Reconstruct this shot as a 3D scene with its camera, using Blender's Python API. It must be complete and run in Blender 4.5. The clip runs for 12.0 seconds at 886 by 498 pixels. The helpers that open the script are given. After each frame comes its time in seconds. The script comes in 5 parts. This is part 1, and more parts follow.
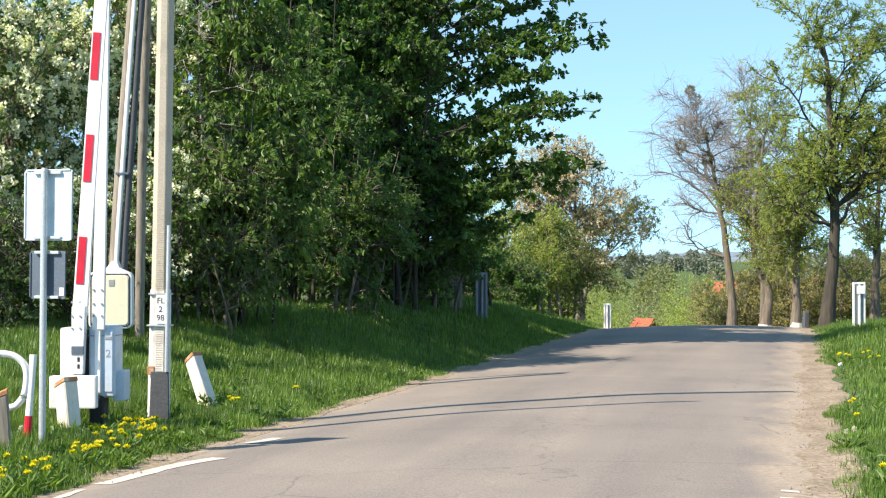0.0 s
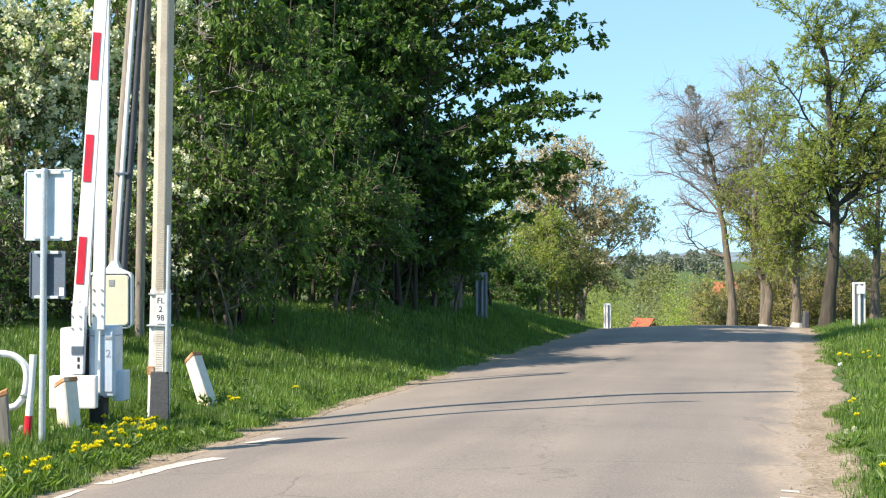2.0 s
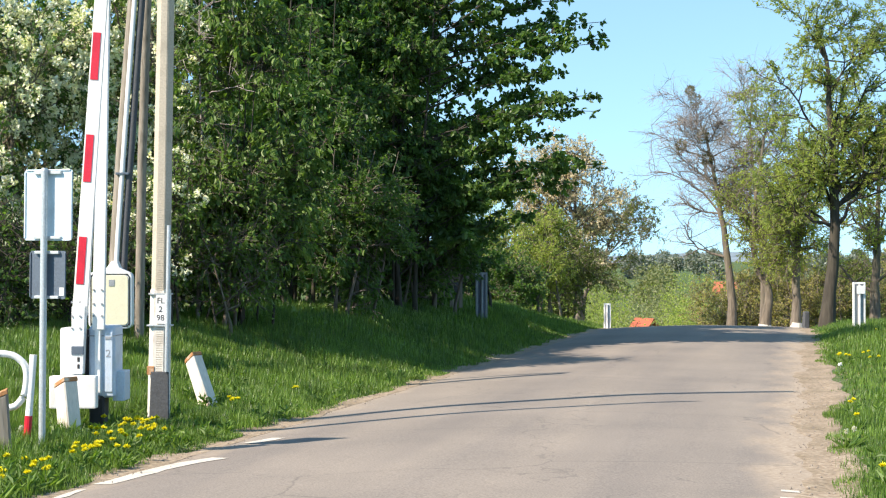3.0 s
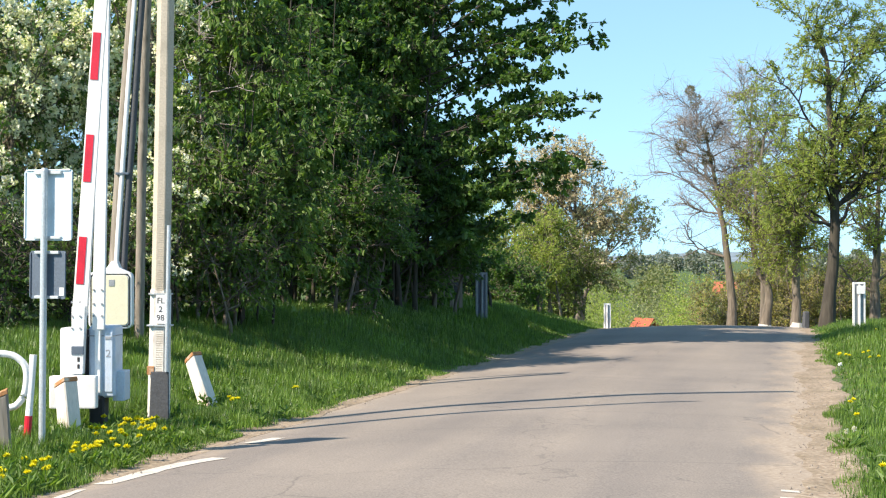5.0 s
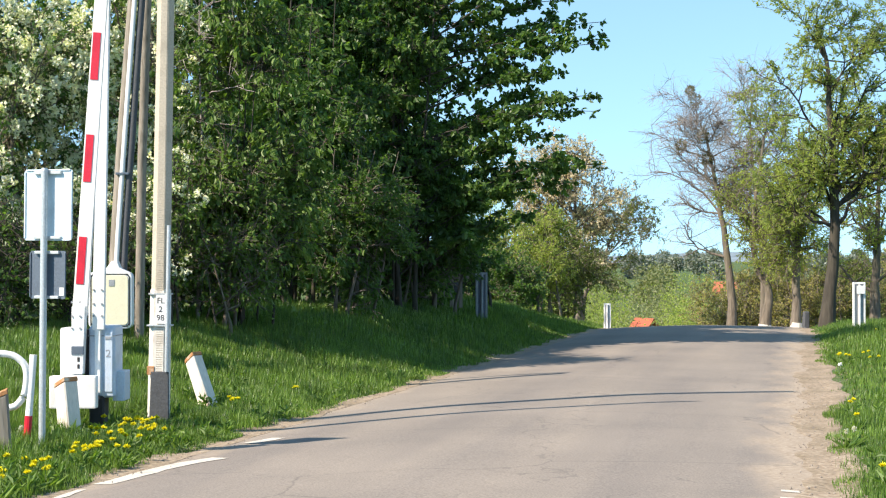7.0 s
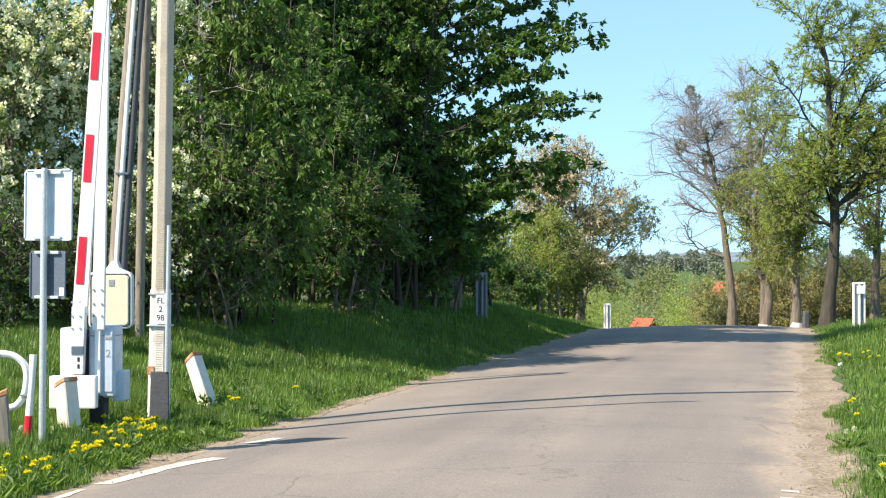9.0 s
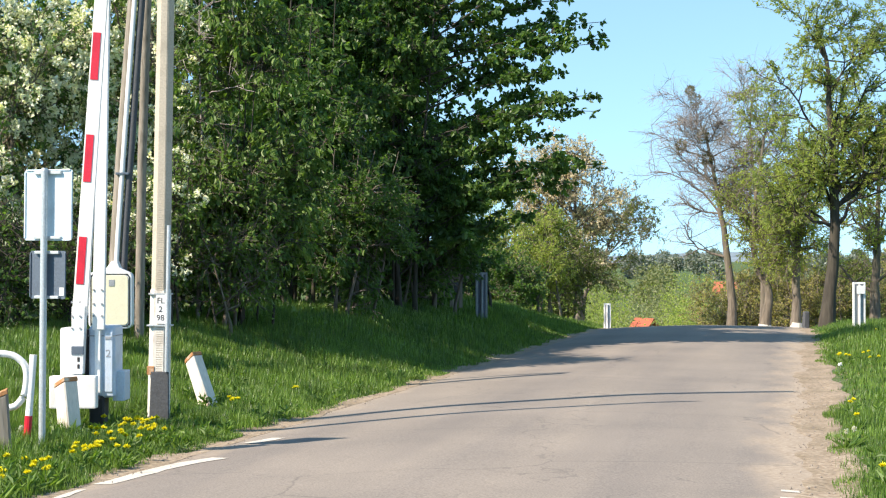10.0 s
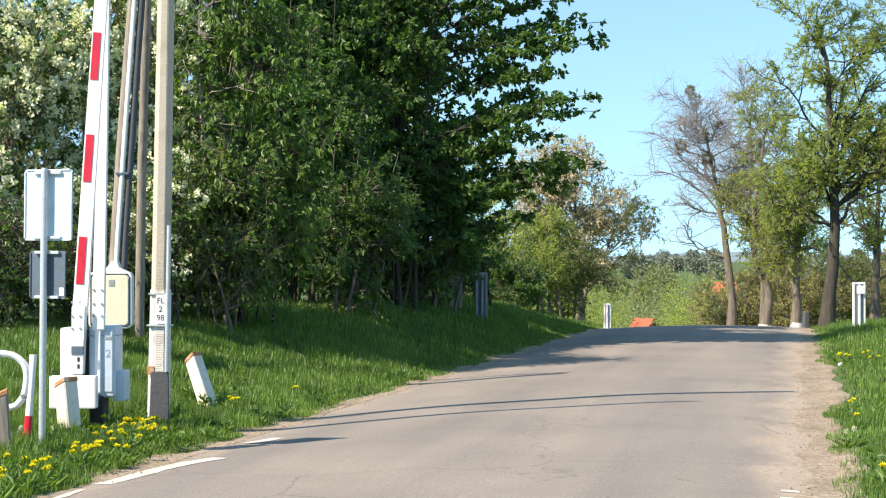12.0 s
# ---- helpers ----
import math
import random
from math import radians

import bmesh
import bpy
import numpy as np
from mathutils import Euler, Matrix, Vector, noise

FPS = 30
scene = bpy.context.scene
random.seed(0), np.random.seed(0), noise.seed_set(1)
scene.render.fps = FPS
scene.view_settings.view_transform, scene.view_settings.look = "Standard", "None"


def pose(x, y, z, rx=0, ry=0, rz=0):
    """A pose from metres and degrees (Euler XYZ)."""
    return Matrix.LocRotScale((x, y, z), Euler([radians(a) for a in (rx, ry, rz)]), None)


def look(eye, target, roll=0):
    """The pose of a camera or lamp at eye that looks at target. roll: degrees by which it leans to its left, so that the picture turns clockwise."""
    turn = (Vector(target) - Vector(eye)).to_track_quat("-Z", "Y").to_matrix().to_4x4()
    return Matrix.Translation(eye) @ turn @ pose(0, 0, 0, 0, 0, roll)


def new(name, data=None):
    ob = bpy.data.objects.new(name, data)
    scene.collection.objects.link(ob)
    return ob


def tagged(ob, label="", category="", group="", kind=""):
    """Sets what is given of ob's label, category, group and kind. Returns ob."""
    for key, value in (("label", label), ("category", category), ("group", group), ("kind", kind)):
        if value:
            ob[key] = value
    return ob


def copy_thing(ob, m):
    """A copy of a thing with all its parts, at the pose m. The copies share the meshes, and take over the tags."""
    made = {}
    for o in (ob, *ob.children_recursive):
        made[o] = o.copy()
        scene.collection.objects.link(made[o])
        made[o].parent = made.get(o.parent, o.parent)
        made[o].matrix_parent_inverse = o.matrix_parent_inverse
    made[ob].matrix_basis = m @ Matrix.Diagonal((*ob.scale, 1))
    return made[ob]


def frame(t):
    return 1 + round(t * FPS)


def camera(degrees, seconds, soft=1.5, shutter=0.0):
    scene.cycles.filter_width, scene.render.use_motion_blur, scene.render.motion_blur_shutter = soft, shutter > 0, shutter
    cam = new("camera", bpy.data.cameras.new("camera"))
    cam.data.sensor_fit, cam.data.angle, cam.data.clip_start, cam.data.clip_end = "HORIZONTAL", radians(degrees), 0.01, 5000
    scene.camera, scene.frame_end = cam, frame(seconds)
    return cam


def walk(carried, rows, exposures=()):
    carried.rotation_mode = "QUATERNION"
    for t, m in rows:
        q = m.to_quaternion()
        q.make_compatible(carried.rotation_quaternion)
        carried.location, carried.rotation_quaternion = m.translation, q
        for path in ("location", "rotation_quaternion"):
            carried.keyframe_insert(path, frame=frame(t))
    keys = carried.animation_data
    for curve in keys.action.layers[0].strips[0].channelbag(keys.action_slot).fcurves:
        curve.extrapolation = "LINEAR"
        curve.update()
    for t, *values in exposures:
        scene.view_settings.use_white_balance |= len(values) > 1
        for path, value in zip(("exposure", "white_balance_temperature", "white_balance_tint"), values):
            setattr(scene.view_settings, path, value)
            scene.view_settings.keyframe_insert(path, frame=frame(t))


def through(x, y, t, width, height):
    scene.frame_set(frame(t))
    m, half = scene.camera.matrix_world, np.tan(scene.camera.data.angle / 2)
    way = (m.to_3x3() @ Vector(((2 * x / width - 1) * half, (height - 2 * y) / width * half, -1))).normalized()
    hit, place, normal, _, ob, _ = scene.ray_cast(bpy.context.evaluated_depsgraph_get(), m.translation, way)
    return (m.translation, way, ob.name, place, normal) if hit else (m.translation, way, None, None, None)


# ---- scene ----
# A country road seen from a level crossing: raised barrier and poles on the verge, trees on both sides.
cam = camera(30.0, 12.0, soft=1.2)
EYE = (0.0, 0.0, 1.70)
walk(cam, [(0.0, look(EYE, (0.0, 100.0, 2.725))), (12.0, look(EYE, (0.0, 100.0, 2.725)))])

# ---- world, sun, exposure ----
SUN_EL, SUN_TO = radians(42.0), Vector((-0.85, -0.53, 0.0)).normalized()
world = bpy.data.worlds.new("sky_world")
scene.world = world
world.use_nodes = True
wn = world.node_tree
sky = wn.nodes.new("ShaderNodeTexSky")
sky.sky_type = 'NISHITA'
sky.sun_disc = False
sky.sun_elevation = SUN_EL
sky.sun_rotation = math.atan2(SUN_TO.x, SUN_TO.y) % (2 * math.pi)
sky.air_density, sky.dust_density, sky.ozone_density = 1.3, 0.0, 0.7
sky.altitude = 3500
lift = wn.nodes.new("ShaderNodeMapping")
lift.inputs["Location"].default_value = (0.0, 0.0, 0.18)
unit = wn.nodes.new("ShaderNodeVectorMath")
unit.operation = 'NORMALIZE'
wn.links.new(wn.nodes.new("ShaderNodeTexCoord").outputs["Generated"], lift.inputs[0])
wn.links.new(lift.outputs[0], unit.inputs[0])
wn.links.new(unit.outputs[0], sky.inputs["Vector"])
tint = wn.nodes.new("ShaderNodeMix")
tint.data_type, tint.blend_type = 'RGBA', 'MULTIPLY'
tint.inputs[0].default_value, tint.inputs[7].default_value = 1.0, (1.0, 1.11, 0.97, 1.0)
wn.links.new(sky.outputs[0], tint.inputs[6])
wn.links.new(tint.outputs[2], wn.nodes["Background"].inputs[0])
wn.nodes["Background"].inputs[1].default_value = 0.15
sun = new("sun", bpy.data.lights.new("sun", 'SUN'))
sun.data.energy, sun.data.angle, sun.data.color = 4.8, radians(0.53), (1.0, 0.865, 0.72)
sun.matrix_world = look(Vector((SUN_TO.x * math.cos(SUN_EL), SUN_TO.y * math.cos(SUN_EL), math.sin(SUN_EL))) * 60, (0, 0, 0))
scene.view_settings.exposure = 1.0


# ---- materials ----
def nodes_of(name, rough=0.8, metal=0.0):
    m = bpy.data.materials.new(name)
    m.use_nodes = True
    t = m.node_tree
    b = t.nodes["Principled BSDF"]
    b.inputs["Roughness"].default_value, b.inputs["Metallic"].default_value = rough, metal
    return m, t, b


def noise_ramp(t, vec, scale, stops, detail=4.0, stretch=None):
    """A noise through a colour ramp; stops: (position, colour)."""
    if stretch:
        mp = t.nodes.new("ShaderNodeMapping")
        mp.inputs["Scale"].default_value = stretch
        t.links.new(vec, mp.inputs[0])
        vec = mp.outputs[0]
    n = t.nodes.new("ShaderNodeTexNoise")
    n.inputs["Scale"].default_value, n.inputs["Detail"].default_value = scale, detail
    t.links.new(vec, n.inputs["Vector"])
    r = t.nodes.new("ShaderNodeValToRGB")
    e = r.color_ramp.elements
    while len(e) < len(stops):
        e.new(0.5)
    for el, (p, c) in zip(e, stops):
        el.position, el.color = p, (*c, 1.0) if len(c) == 3 else c
    t.links.new(n.outputs["Fac"], r.inputs[0])
    return r.outputs[0], n.outputs["Fac"]


def mix(t, a, b, fac, mode='MIX'):
    n = t.nodes.new("ShaderNodeMix")
    n.data_type, n.blend_type = 'RGBA', mode
    for sock, v in ((n.inputs[0], fac), (n.inputs[6], a), (n.inputs[7], b)):
        if isinstance(v, (int, float)):
            sock.default_value = v
        elif isinstance(v, tuple):
            sock.default_value = (*v, 1.0)
        else:
            t.links.new(v, sock)
    return n.outputs[2]


def bump(t, b, height, strength, dist):
    n = t.nodes.new("ShaderNodeBump")
    n.inputs["Strength"].default_value, n.inputs["Distance"].default_value = strength, dist
    t.links.new(height, n.inputs["Height"])
    t.links.new(n.outputs[0], b.inputs["Normal"])


def plain(name, c, rough=0.6, metal=0.0, vary=0.18, scale=9.0, dirt=None, dirt_amount=0.5, bumps=0.15, stretch=None):
    """Paint, metal, concrete or wood: a base colour with fine grain and broad stains."""
    m, t, b = nodes_of(name, rough, metal)
    vec = t.nodes.new("ShaderNodeTexCoord").outputs["Object"]
    lo, hi = tuple(v * (1 - vary) for v in c), tuple(min(0.95, v * (1 + vary)) for v in c)
    fine, f = noise_ramp(t, vec, scale * 6, [(0.3, lo), (0.7, hi)], 5, stretch)
    d = dirt or tuple(v * 0.55 for v in c)
    broad, g = noise_ramp(t, vec, scale * 0.45, [(0.52, (0, 0, 0)), (0.75, (dirt_amount,) * 3)], 6, stretch)
    t.links.new(mix(t, fine, d, broad), b.inputs["Base Color"])
    if bumps:
        bump(t, b, f, bumps, 0.01)
    return m


def leaf_mat(name, dark, light, through=0.35, rough=0.5):
    m, t, b = nodes_of(name, rough)
    g = t.nodes.new("ShaderNodeNewGeometry")
    r = t.nodes.new("ShaderNodeValToRGB")
    r.color_ramp.elements[0].color, r.color_ramp.elements[1].color = (*dark, 1), (*light, 1)
    t.links.new(g.outputs["Random Per Island"], r.inputs[0])
    vec = t.nodes.new("ShaderNodeTexCoord").outputs["Object"]
    tone, f = noise_ramp(t, vec, 1.6, [(0.3, (0.62, 0.66, 0.7)), (0.7, (1.3, 1.25, 1.1))], 4)
    col = mix(t, r.outputs[0], tone, 1.0, 'MULTIPLY')
    t.links.new(col, b.inputs["Base Color"])
    b.inputs["Specular IOR Level"].default_value = 0.5
    tr = t.nodes.new("ShaderNodeBsdfTranslucent")
    t.links.new(mix(t, col, (1.25, 1.35, 0.5), 1.0, 'MULTIPLY'), tr.inputs[0])
    ms = t.nodes.new("ShaderNodeMixShader")
    ms.inputs[0].default_value = through
    t.links.new(b.outputs[0], ms.inputs[1])
    t.links.new(tr.outputs[0], ms.inputs[2])
    t.links.new(ms.outputs[0], t.nodes["Material Output"].inputs[0])
    return m


def bark_mat(name, c, scale=14.0):
    m, t, b = nodes_of(name, 0.9)
    vec = t.nodes.new("ShaderNodeTexCoord").outputs["Object"]
    a, f = noise_ramp(t, vec, scale, [(0.3, tuple(v * 0.5 for v in c)), (0.55, c), (0.8, tuple(v * 1.4 for v in c))], 6, (1, 1, 0.18))
    moss, g = noise_ramp(t, vec, 1.3, [(0.5, (0, 0, 0)), (0.75, (0.5, 0.5, 0.5))], 4)
    t.links.new(mix(t, a, (c[0] * 0.8, c[1] * 1.0, c[2] * 0.6), moss), b.inputs["Base Color"])
    bump(t, b, f, 0.7, 0.03)
    return m


def asphalt_mat():
    m, t, b = nodes_of("asphalt", 0.92)
    vec = t.nodes.new("ShaderNodeTexCoord").outputs["Object"]
    grain, f = noise_ramp(t, vec, 60, [(0.3, (0.171, 0.149, 0.128)), (0.7, (0.285, 0.252, 0.218))], 4)
    tracks, g = noise_ramp(t, vec, 1.2, [(0.35, (0.86, 0.86, 0.88)), (0.65, (1.1, 1.08, 1.05))], 5, (1.0, 0.06, 1.0))
    col = mix(t, grain, tracks, 1.0, 'MULTIPLY')
    broad, h = noise_ramp(t, vec, 0.5, [(0.35, (0.9, 0.9, 0.9)), (0.65, (1.08, 1.07, 1.05))], 4)
    col = mix(t, col, broad, 1.0, 'MULTIPLY')
    # sand washed over both margins, ragged
    sx = t.nodes.new("ShaderNodeSeparateXYZ")
    t.links.new(vec, sx.inputs[0])
    ab = t.nodes.new("ShaderNodeMath")
    ab.operation = 'ABSOLUTE'
    sh = t.nodes.new("ShaderNodeMath")
    sh.operation = 'ADD'
    sh.inputs[1].default_value = 0.22
    t.links.new(sx.outputs[0], sh.inputs[0])
    rag, q = noise_ramp(t, vec, 2.2, [(0.0, (0, 0, 0)), (1.0, (1, 1, 1))], 7, (1, 0.4, 1))
    ad = t.nodes.new("ShaderNodeMath")
    ad.operation = 'MULTIPLY_ADD'
    ad.inputs[1].default_value = 1.1
    t.links.new(q, ad.inputs[0])
    t.links.new(sh.outputs[0], ab.inputs[0])
    t.links.new(ab.outputs[0], ad.inputs[2])
    mr = t.nodes.new("ShaderNodeMapRange")
    mr.inputs[1].default_value, mr.inputs[2].default_value, mr.inputs[4].default_value = 2.85, 3.25, 0.85
    t.links.new(ad.outputs[0], mr.inputs[0])
    sand, k = noise_ramp(t, vec, 25, [(0.3, (0.27, 0.21, 0.15)), (0.7, (0.43, 0.355, 0.27))], 6)
    col = mix(t, col, sand, mr.outputs[0])
    # hairline cracks
    vo = t.nodes.new("ShaderNodeTexVoronoi")
    vo.feature = 'DISTANCE_TO_EDGE'
    vo.inputs["Scale"].default_value = 0.35
    wob, w = noise_ramp(t, vec, 1.5, [(0, (0, 0, 0)), (1, (1, 1, 1))], 6)
    vm = t.nodes.new("ShaderNodeVectorMath")
    vm.operation = 'ADD'
    t.links.new(vec, vm.inputs[0])
    t.links.new(wob, vm.inputs[1])
    t.links.new(vm.outputs[0], vo.inputs["Vector"])
    cr = t.nodes.new("ShaderNodeMapRange")
    cr.inputs[1].default_value, cr.inputs[2].default_value = 0.0, 0.006
    cr.inputs[3].default_value, cr.inputs[4].default_value = 0.45, 0.0
    t.links.new(vo.outputs["Distance"], cr.inputs[0])
    col = mix(t, col, (0.07, 0.065, 0.06), cr.outputs[0])
    t.links.new(col, b.inputs["Base Color"])
    bump(t, b, f, 0.35, 0.004)
    return m


def soil_mat(name, stops, scale, scale2, tint):
    m, t, b = nodes_of(name, 0.95)
    vec = t.nodes.new("ShaderNodeNewGeometry").outputs["Position"]
    a, f = noise_ramp(t, vec, scale, stops, 6)
    c, g = noise_ramp(t, vec, scale2, [(0.4, (1, 1, 1)), (0.65, tint)], 5)
    t.links.new(mix(t, a, c, 1.0, 'MULTIPLY'), b.inputs["Base Color"])
    bump(t, b, f, 0.6, 0.03)
    return m


M = {}
M["asphalt"] = asphalt_mat()
M["ground"] = soil_mat("meadow_ground", [(0.3, (0.03, 0.06, 0.012)), (0.55, (0.06, 0.11, 0.02)), (0.75, (0.10, 0.11, 0.04))], 5.0, 0.35, (1.3, 1.1, 0.8))
M["sand"] = soil_mat("sandy_gravel", [(0.3, (0.20, 0.15, 0.10)), (0.55, (0.33, 0.26, 0.185)), (0.75, (0.45, 0.38, 0.29))], 22.0, 1.6, (0.75, 0.75, 0.7))
M["line"] = plain("worn_road_paint", (0.56, 0.525, 0.455), 0.7, dirt=(0.3, 0.28, 0.25), dirt_amount=0.7, scale=12)
M["white"] = plain("white_paint", (0.80, 0.80, 0.79), 0.4, vary=0.05, dirt=(0.5, 0.48, 0.43), dirt_amount=0.4)
M["red"] = plain("red_reflective", (0.62, 0.02, 0.045), 0.35, vary=0.08, bumps=0)
M["grey_blue"] = plain("grey_blue_enamel", (0.50, 0.58, 0.67), 0.4, vary=0.08)
M["zinc"] = plain("galvanised_steel", (0.50, 0.54, 0.56), 0.45, 0.35, vary=0.12)
M["plate"] = plain("sign_back", (0.56, 0.66, 0.73), 0.5, 0.1, vary=0.05, bumps=0.03, dirt_amount=0.25)
M["dark_plate"] = plain("dull_zinc", (0.10, 0.13, 0.17), 0.55, 0.2, vary=0.12)
M["concrete"] = plain("pole_concrete", (0.46, 0.41, 0.33), 0.9, vary=0.14, scale=9, bumps=0.15)
M["old_wood"] = plain("weathered_wood", (0.25, 0.22, 0.18), 0.9, vary=0.3, scale=5, bumps=0.6, stretch=(1, 1, 0.1))
M["lime"] = plain("whitewashed_concrete", (0.67, 0.64, 0.58), 0.85, vary=0.08, scale=9, dirt=(0.36, 0.29, 0.22), dirt_amount=0.9, bumps=0.2)
M["post_lime"] = plain("stained_whitewash", (0.68, 0.64, 0.57), 0.85, vary=0.12, scale=7, dirt=(0.34, 0.23, 0.14), dirt_amount=0.95, bumps=0.3, stretch=(1, 1, 0.3))
M["orange"] = plain("orange_cap_paint", (0.42, 0.20, 0.08), 0.85, vary=0.35, scale=22, dirt=(0.66, 0.58, 0.46), dirt_amount=1.0)
M["tar"] = plain("tarred_foot", (0.075, 0.08, 0.088), 0.85, vary=0.18, bumps=0.4)
M["cream"] = plain("cream_enamel", (0.70, 0.66, 0.48), 0.5, vary=0.06, dirt_amount=0.3)
M["black"] = plain("rubber_and_shade_black", (0.02, 0.02, 0.022), 0.7, vary=0.2)
M["grey"] = plain("grey_paint", (0.28, 0.30, 0.32), 0.6, vary=0.15)
M["ink"] = plain("black_lettering", (0.03, 0.03, 0.035), 0.6, vary=0.1, bumps=0)
M["grass"] = leaf_mat("grass_blade", (0.050, 0.110, 0.020), (0.215, 0.335, 0.070), 0.40, 0.45)
M["dry_grass"] = leaf_mat("dry_grass", (0.16, 0.12, 0.05), (0.32, 0.26, 0.12), 0.2, 0.7)
M["leaf_dark"] = leaf_mat("cherry_leaf", (0.054, 0.115, 0.033), (0.150, 0.258, 0.063), 0.5, 0.45)
M["leaf_fresh"] = leaf_mat("fresh_leaf", (0.075, 0.150, 0.03), (0.185, 0.285, 0.06), 0.42)
M["leaf_yellow"] = leaf_mat("yellow_green_leaf", (0.24, 0.30, 0.075), (0.42, 0.47, 0.155), 0.58)
M["leaf_hedge"] = leaf_mat("straw_hedge_leaf", (0.24, 0.22, 0.07), (0.37, 0.35, 0.13), 0.4)
M["mistletoe"] = leaf_mat("mistletoe_leaf", (0.13, 0.12, 0.05), (0.24, 0.22, 0.10), 0.4)
M["leaf_olive"] = leaf_mat("olive_leaf", (0.09, 0.13, 0.025), (0.20, 0.25, 0.06), 0.38)
# the next two leaf colours carry distance haze, paler and greyer than near leaves
M["leaf_hazy"] = leaf_mat("olive_leaf_haze_tinted", (0.17, 0.19, 0.09), (0.27, 0.29, 0.14), 0.35)
M["leaf_far"] = leaf_mat("far_leaf_haze_tinted", (0.19, 0.22, 0.205), (0.27, 0.30, 0.28), 0.3)
M["leaf_buff"] = leaf_mat("buff_pink_blossom", (0.46, 0.40, 0.28), (0.66, 0.58, 0.44), 0.3)
M["petal"] = leaf_mat("white_petal", (0.74, 0.74, 0.58), (0.92, 0.92, 0.82), 0.25)
M["yellow"] = leaf_mat("dandelion_floret", (0.85, 0.72, 0.01), (0.92, 0.86, 0.03), 0.1)
M["seed"] = leaf_mat("dandelion_seed", (0.6, 0.6, 0.56), (0.8, 0.8, 0.76), 0.3)
M["bark"] = bark_mat("grey_brown_bark", (0.165, 0.138, 0.108))
M["bark_dark"] = bark_mat("dark_bark", (0.058, 0.05, 0.038))
M["twig"] = bark_mat("pale_twig", (0.33, 0.285, 0.265), 30)
M["tile"] = plain("red_roof_tile", (0.36, 0.095, 0.05), 0.8, vary=0.2, scale=3)
M["house_wall"] = plain("pale_house_wall", (0.55, 0.52, 0.46), 0.9, vary=0.1, scale=2)
M["glass"] = plain("window_glass", (0.03, 0.04, 0.05), 0.1, vary=0.1, bumps=0)


# ---- mesh helpers ----
def part(name, geo, material, parent=None, label=""):
    """Links a bmesh or mesh as one object under its thing."""
    if isinstance(geo, bmesh.types.BMesh):
        me = bpy.data.meshes.new(name)
        geo.to_mesh(me)
        geo.free()
    else:
        me = geo
    if not me.materials:
        me.materials.append(material)
    ob = new(name, me)
    if parent:
        ob.parent = parent
    if label:
        ob["label"] = label
    return ob


def thing(name, m, label, category, group="", kind=""):
    ob = new(name)
    ob.empty_display_size = 0.2
    ob.matrix_basis = m
    return tagged(ob, label, category, group, kind)


def box(size, at=(0, 0, 0), bevel=0.01, turn=None, bm=None, segments=2):
    own = bmesh.new()
    bmesh.ops.create_cube(own, size=1.0, matrix=Matrix.Diagonal((*size, 1)))
    if bevel:
        bmesh.ops.bevel(own, geom=own.edges[:], offset=bevel, segments=segments, affect='EDGES', profile=0.7)
    own.transform(Matrix.Translation(at) @ (turn or Matrix()))
    if bm is None:
        return own
    me = bpy.data.meshes.new("t")
    own.to_mesh(me)
    own.free()
    bm.from_mesh(me)
    bpy.data.meshes.remove(me)
    return bm


def rod(a, b, r, r2=None, sides=10, bm=None):
    """A round bar from a to b."""
    bm = bm or bmesh.new()
    a, b = Vector(a), Vector(b)
    m = Matrix.Translation((a + b) / 2) @ (b - a).to_track_quat('Z', 'Y').to_matrix().to_4x4()
    bmesh.ops.create_cone(bm, cap_ends=True, segments=sides, radius1=r, radius2=r if r2 is None else r2, depth=(b - a).length, matrix=m)
    return bm


def prism(outline, depth, at=(0, 0, 0), bevel=0.0):
    """An outline in x, z pushed depth along y."""
    bm = bmesh.new()
    f = bm.faces.new([bm.verts.new((x, 0, z)) for x, z in outline])
    r = bmesh.ops.extrude_face_region(bm, geom=[f])
    bmesh.ops.translate(bm, vec=(0, depth, 0), verts=[v for v in r["geom"] if isinstance(v, bmesh.types.BMVert)])
    bmesh.ops.recalc_face_normals(bm, faces=bm.faces[:])
    if bevel:
        bmesh.ops.bevel(bm, geom=bm.edges[:], offset=bevel, segments=1, affect='EDGES')
    bmesh.ops.translate(bm, vec=at, verts=bm.verts[:])
    return bm


def round_rect(w, h, r, n=5):
    pts = []
    for cx, cz, a0 in ((w / 2 - r, h / 2 - r, 0), (-w / 2 + r, h / 2 - r, 90), (-w / 2 + r, -h / 2 + r, 180), (w / 2 - r, -h / 2 + r, 270)):
        for i in range(n + 1):
            a = radians(a0 + 90 * i / n)
            pts.append((cx + r * math.cos(a), cz + r * math.sin(a)))
    return pts


def pipe(points, r, sides=10, name="pipe"):
    """A bent tube through points, as a mesh."""
    p = np.array(points, float)
    q = np.concatenate([p[:1] * 2 - p[1:2], p, p[-1:] * 2 - p[-2:-1]])
    t = np.linspace(0, 1, 6, endpoint=False)[:, None]
    curve = [0.5 * (2 * q[i] + (q[i + 1] - q[i - 1]) * t + (2 * q[i - 1] - 5 * q[i] + 4 * q[i + 1] - q[i + 2]) * t ** 2
                    + (3 * q[i] - q[i - 1] - 3 * q[i + 1] + q[i + 2]) * t ** 3) for i in range(1, len(p))]
    p = np.concatenate(curve + [p[-1:]])
    v, f = tubes([p], [np.full(len(p), r)], sides)
    return mesh_from(name, v, f, smooth=True)


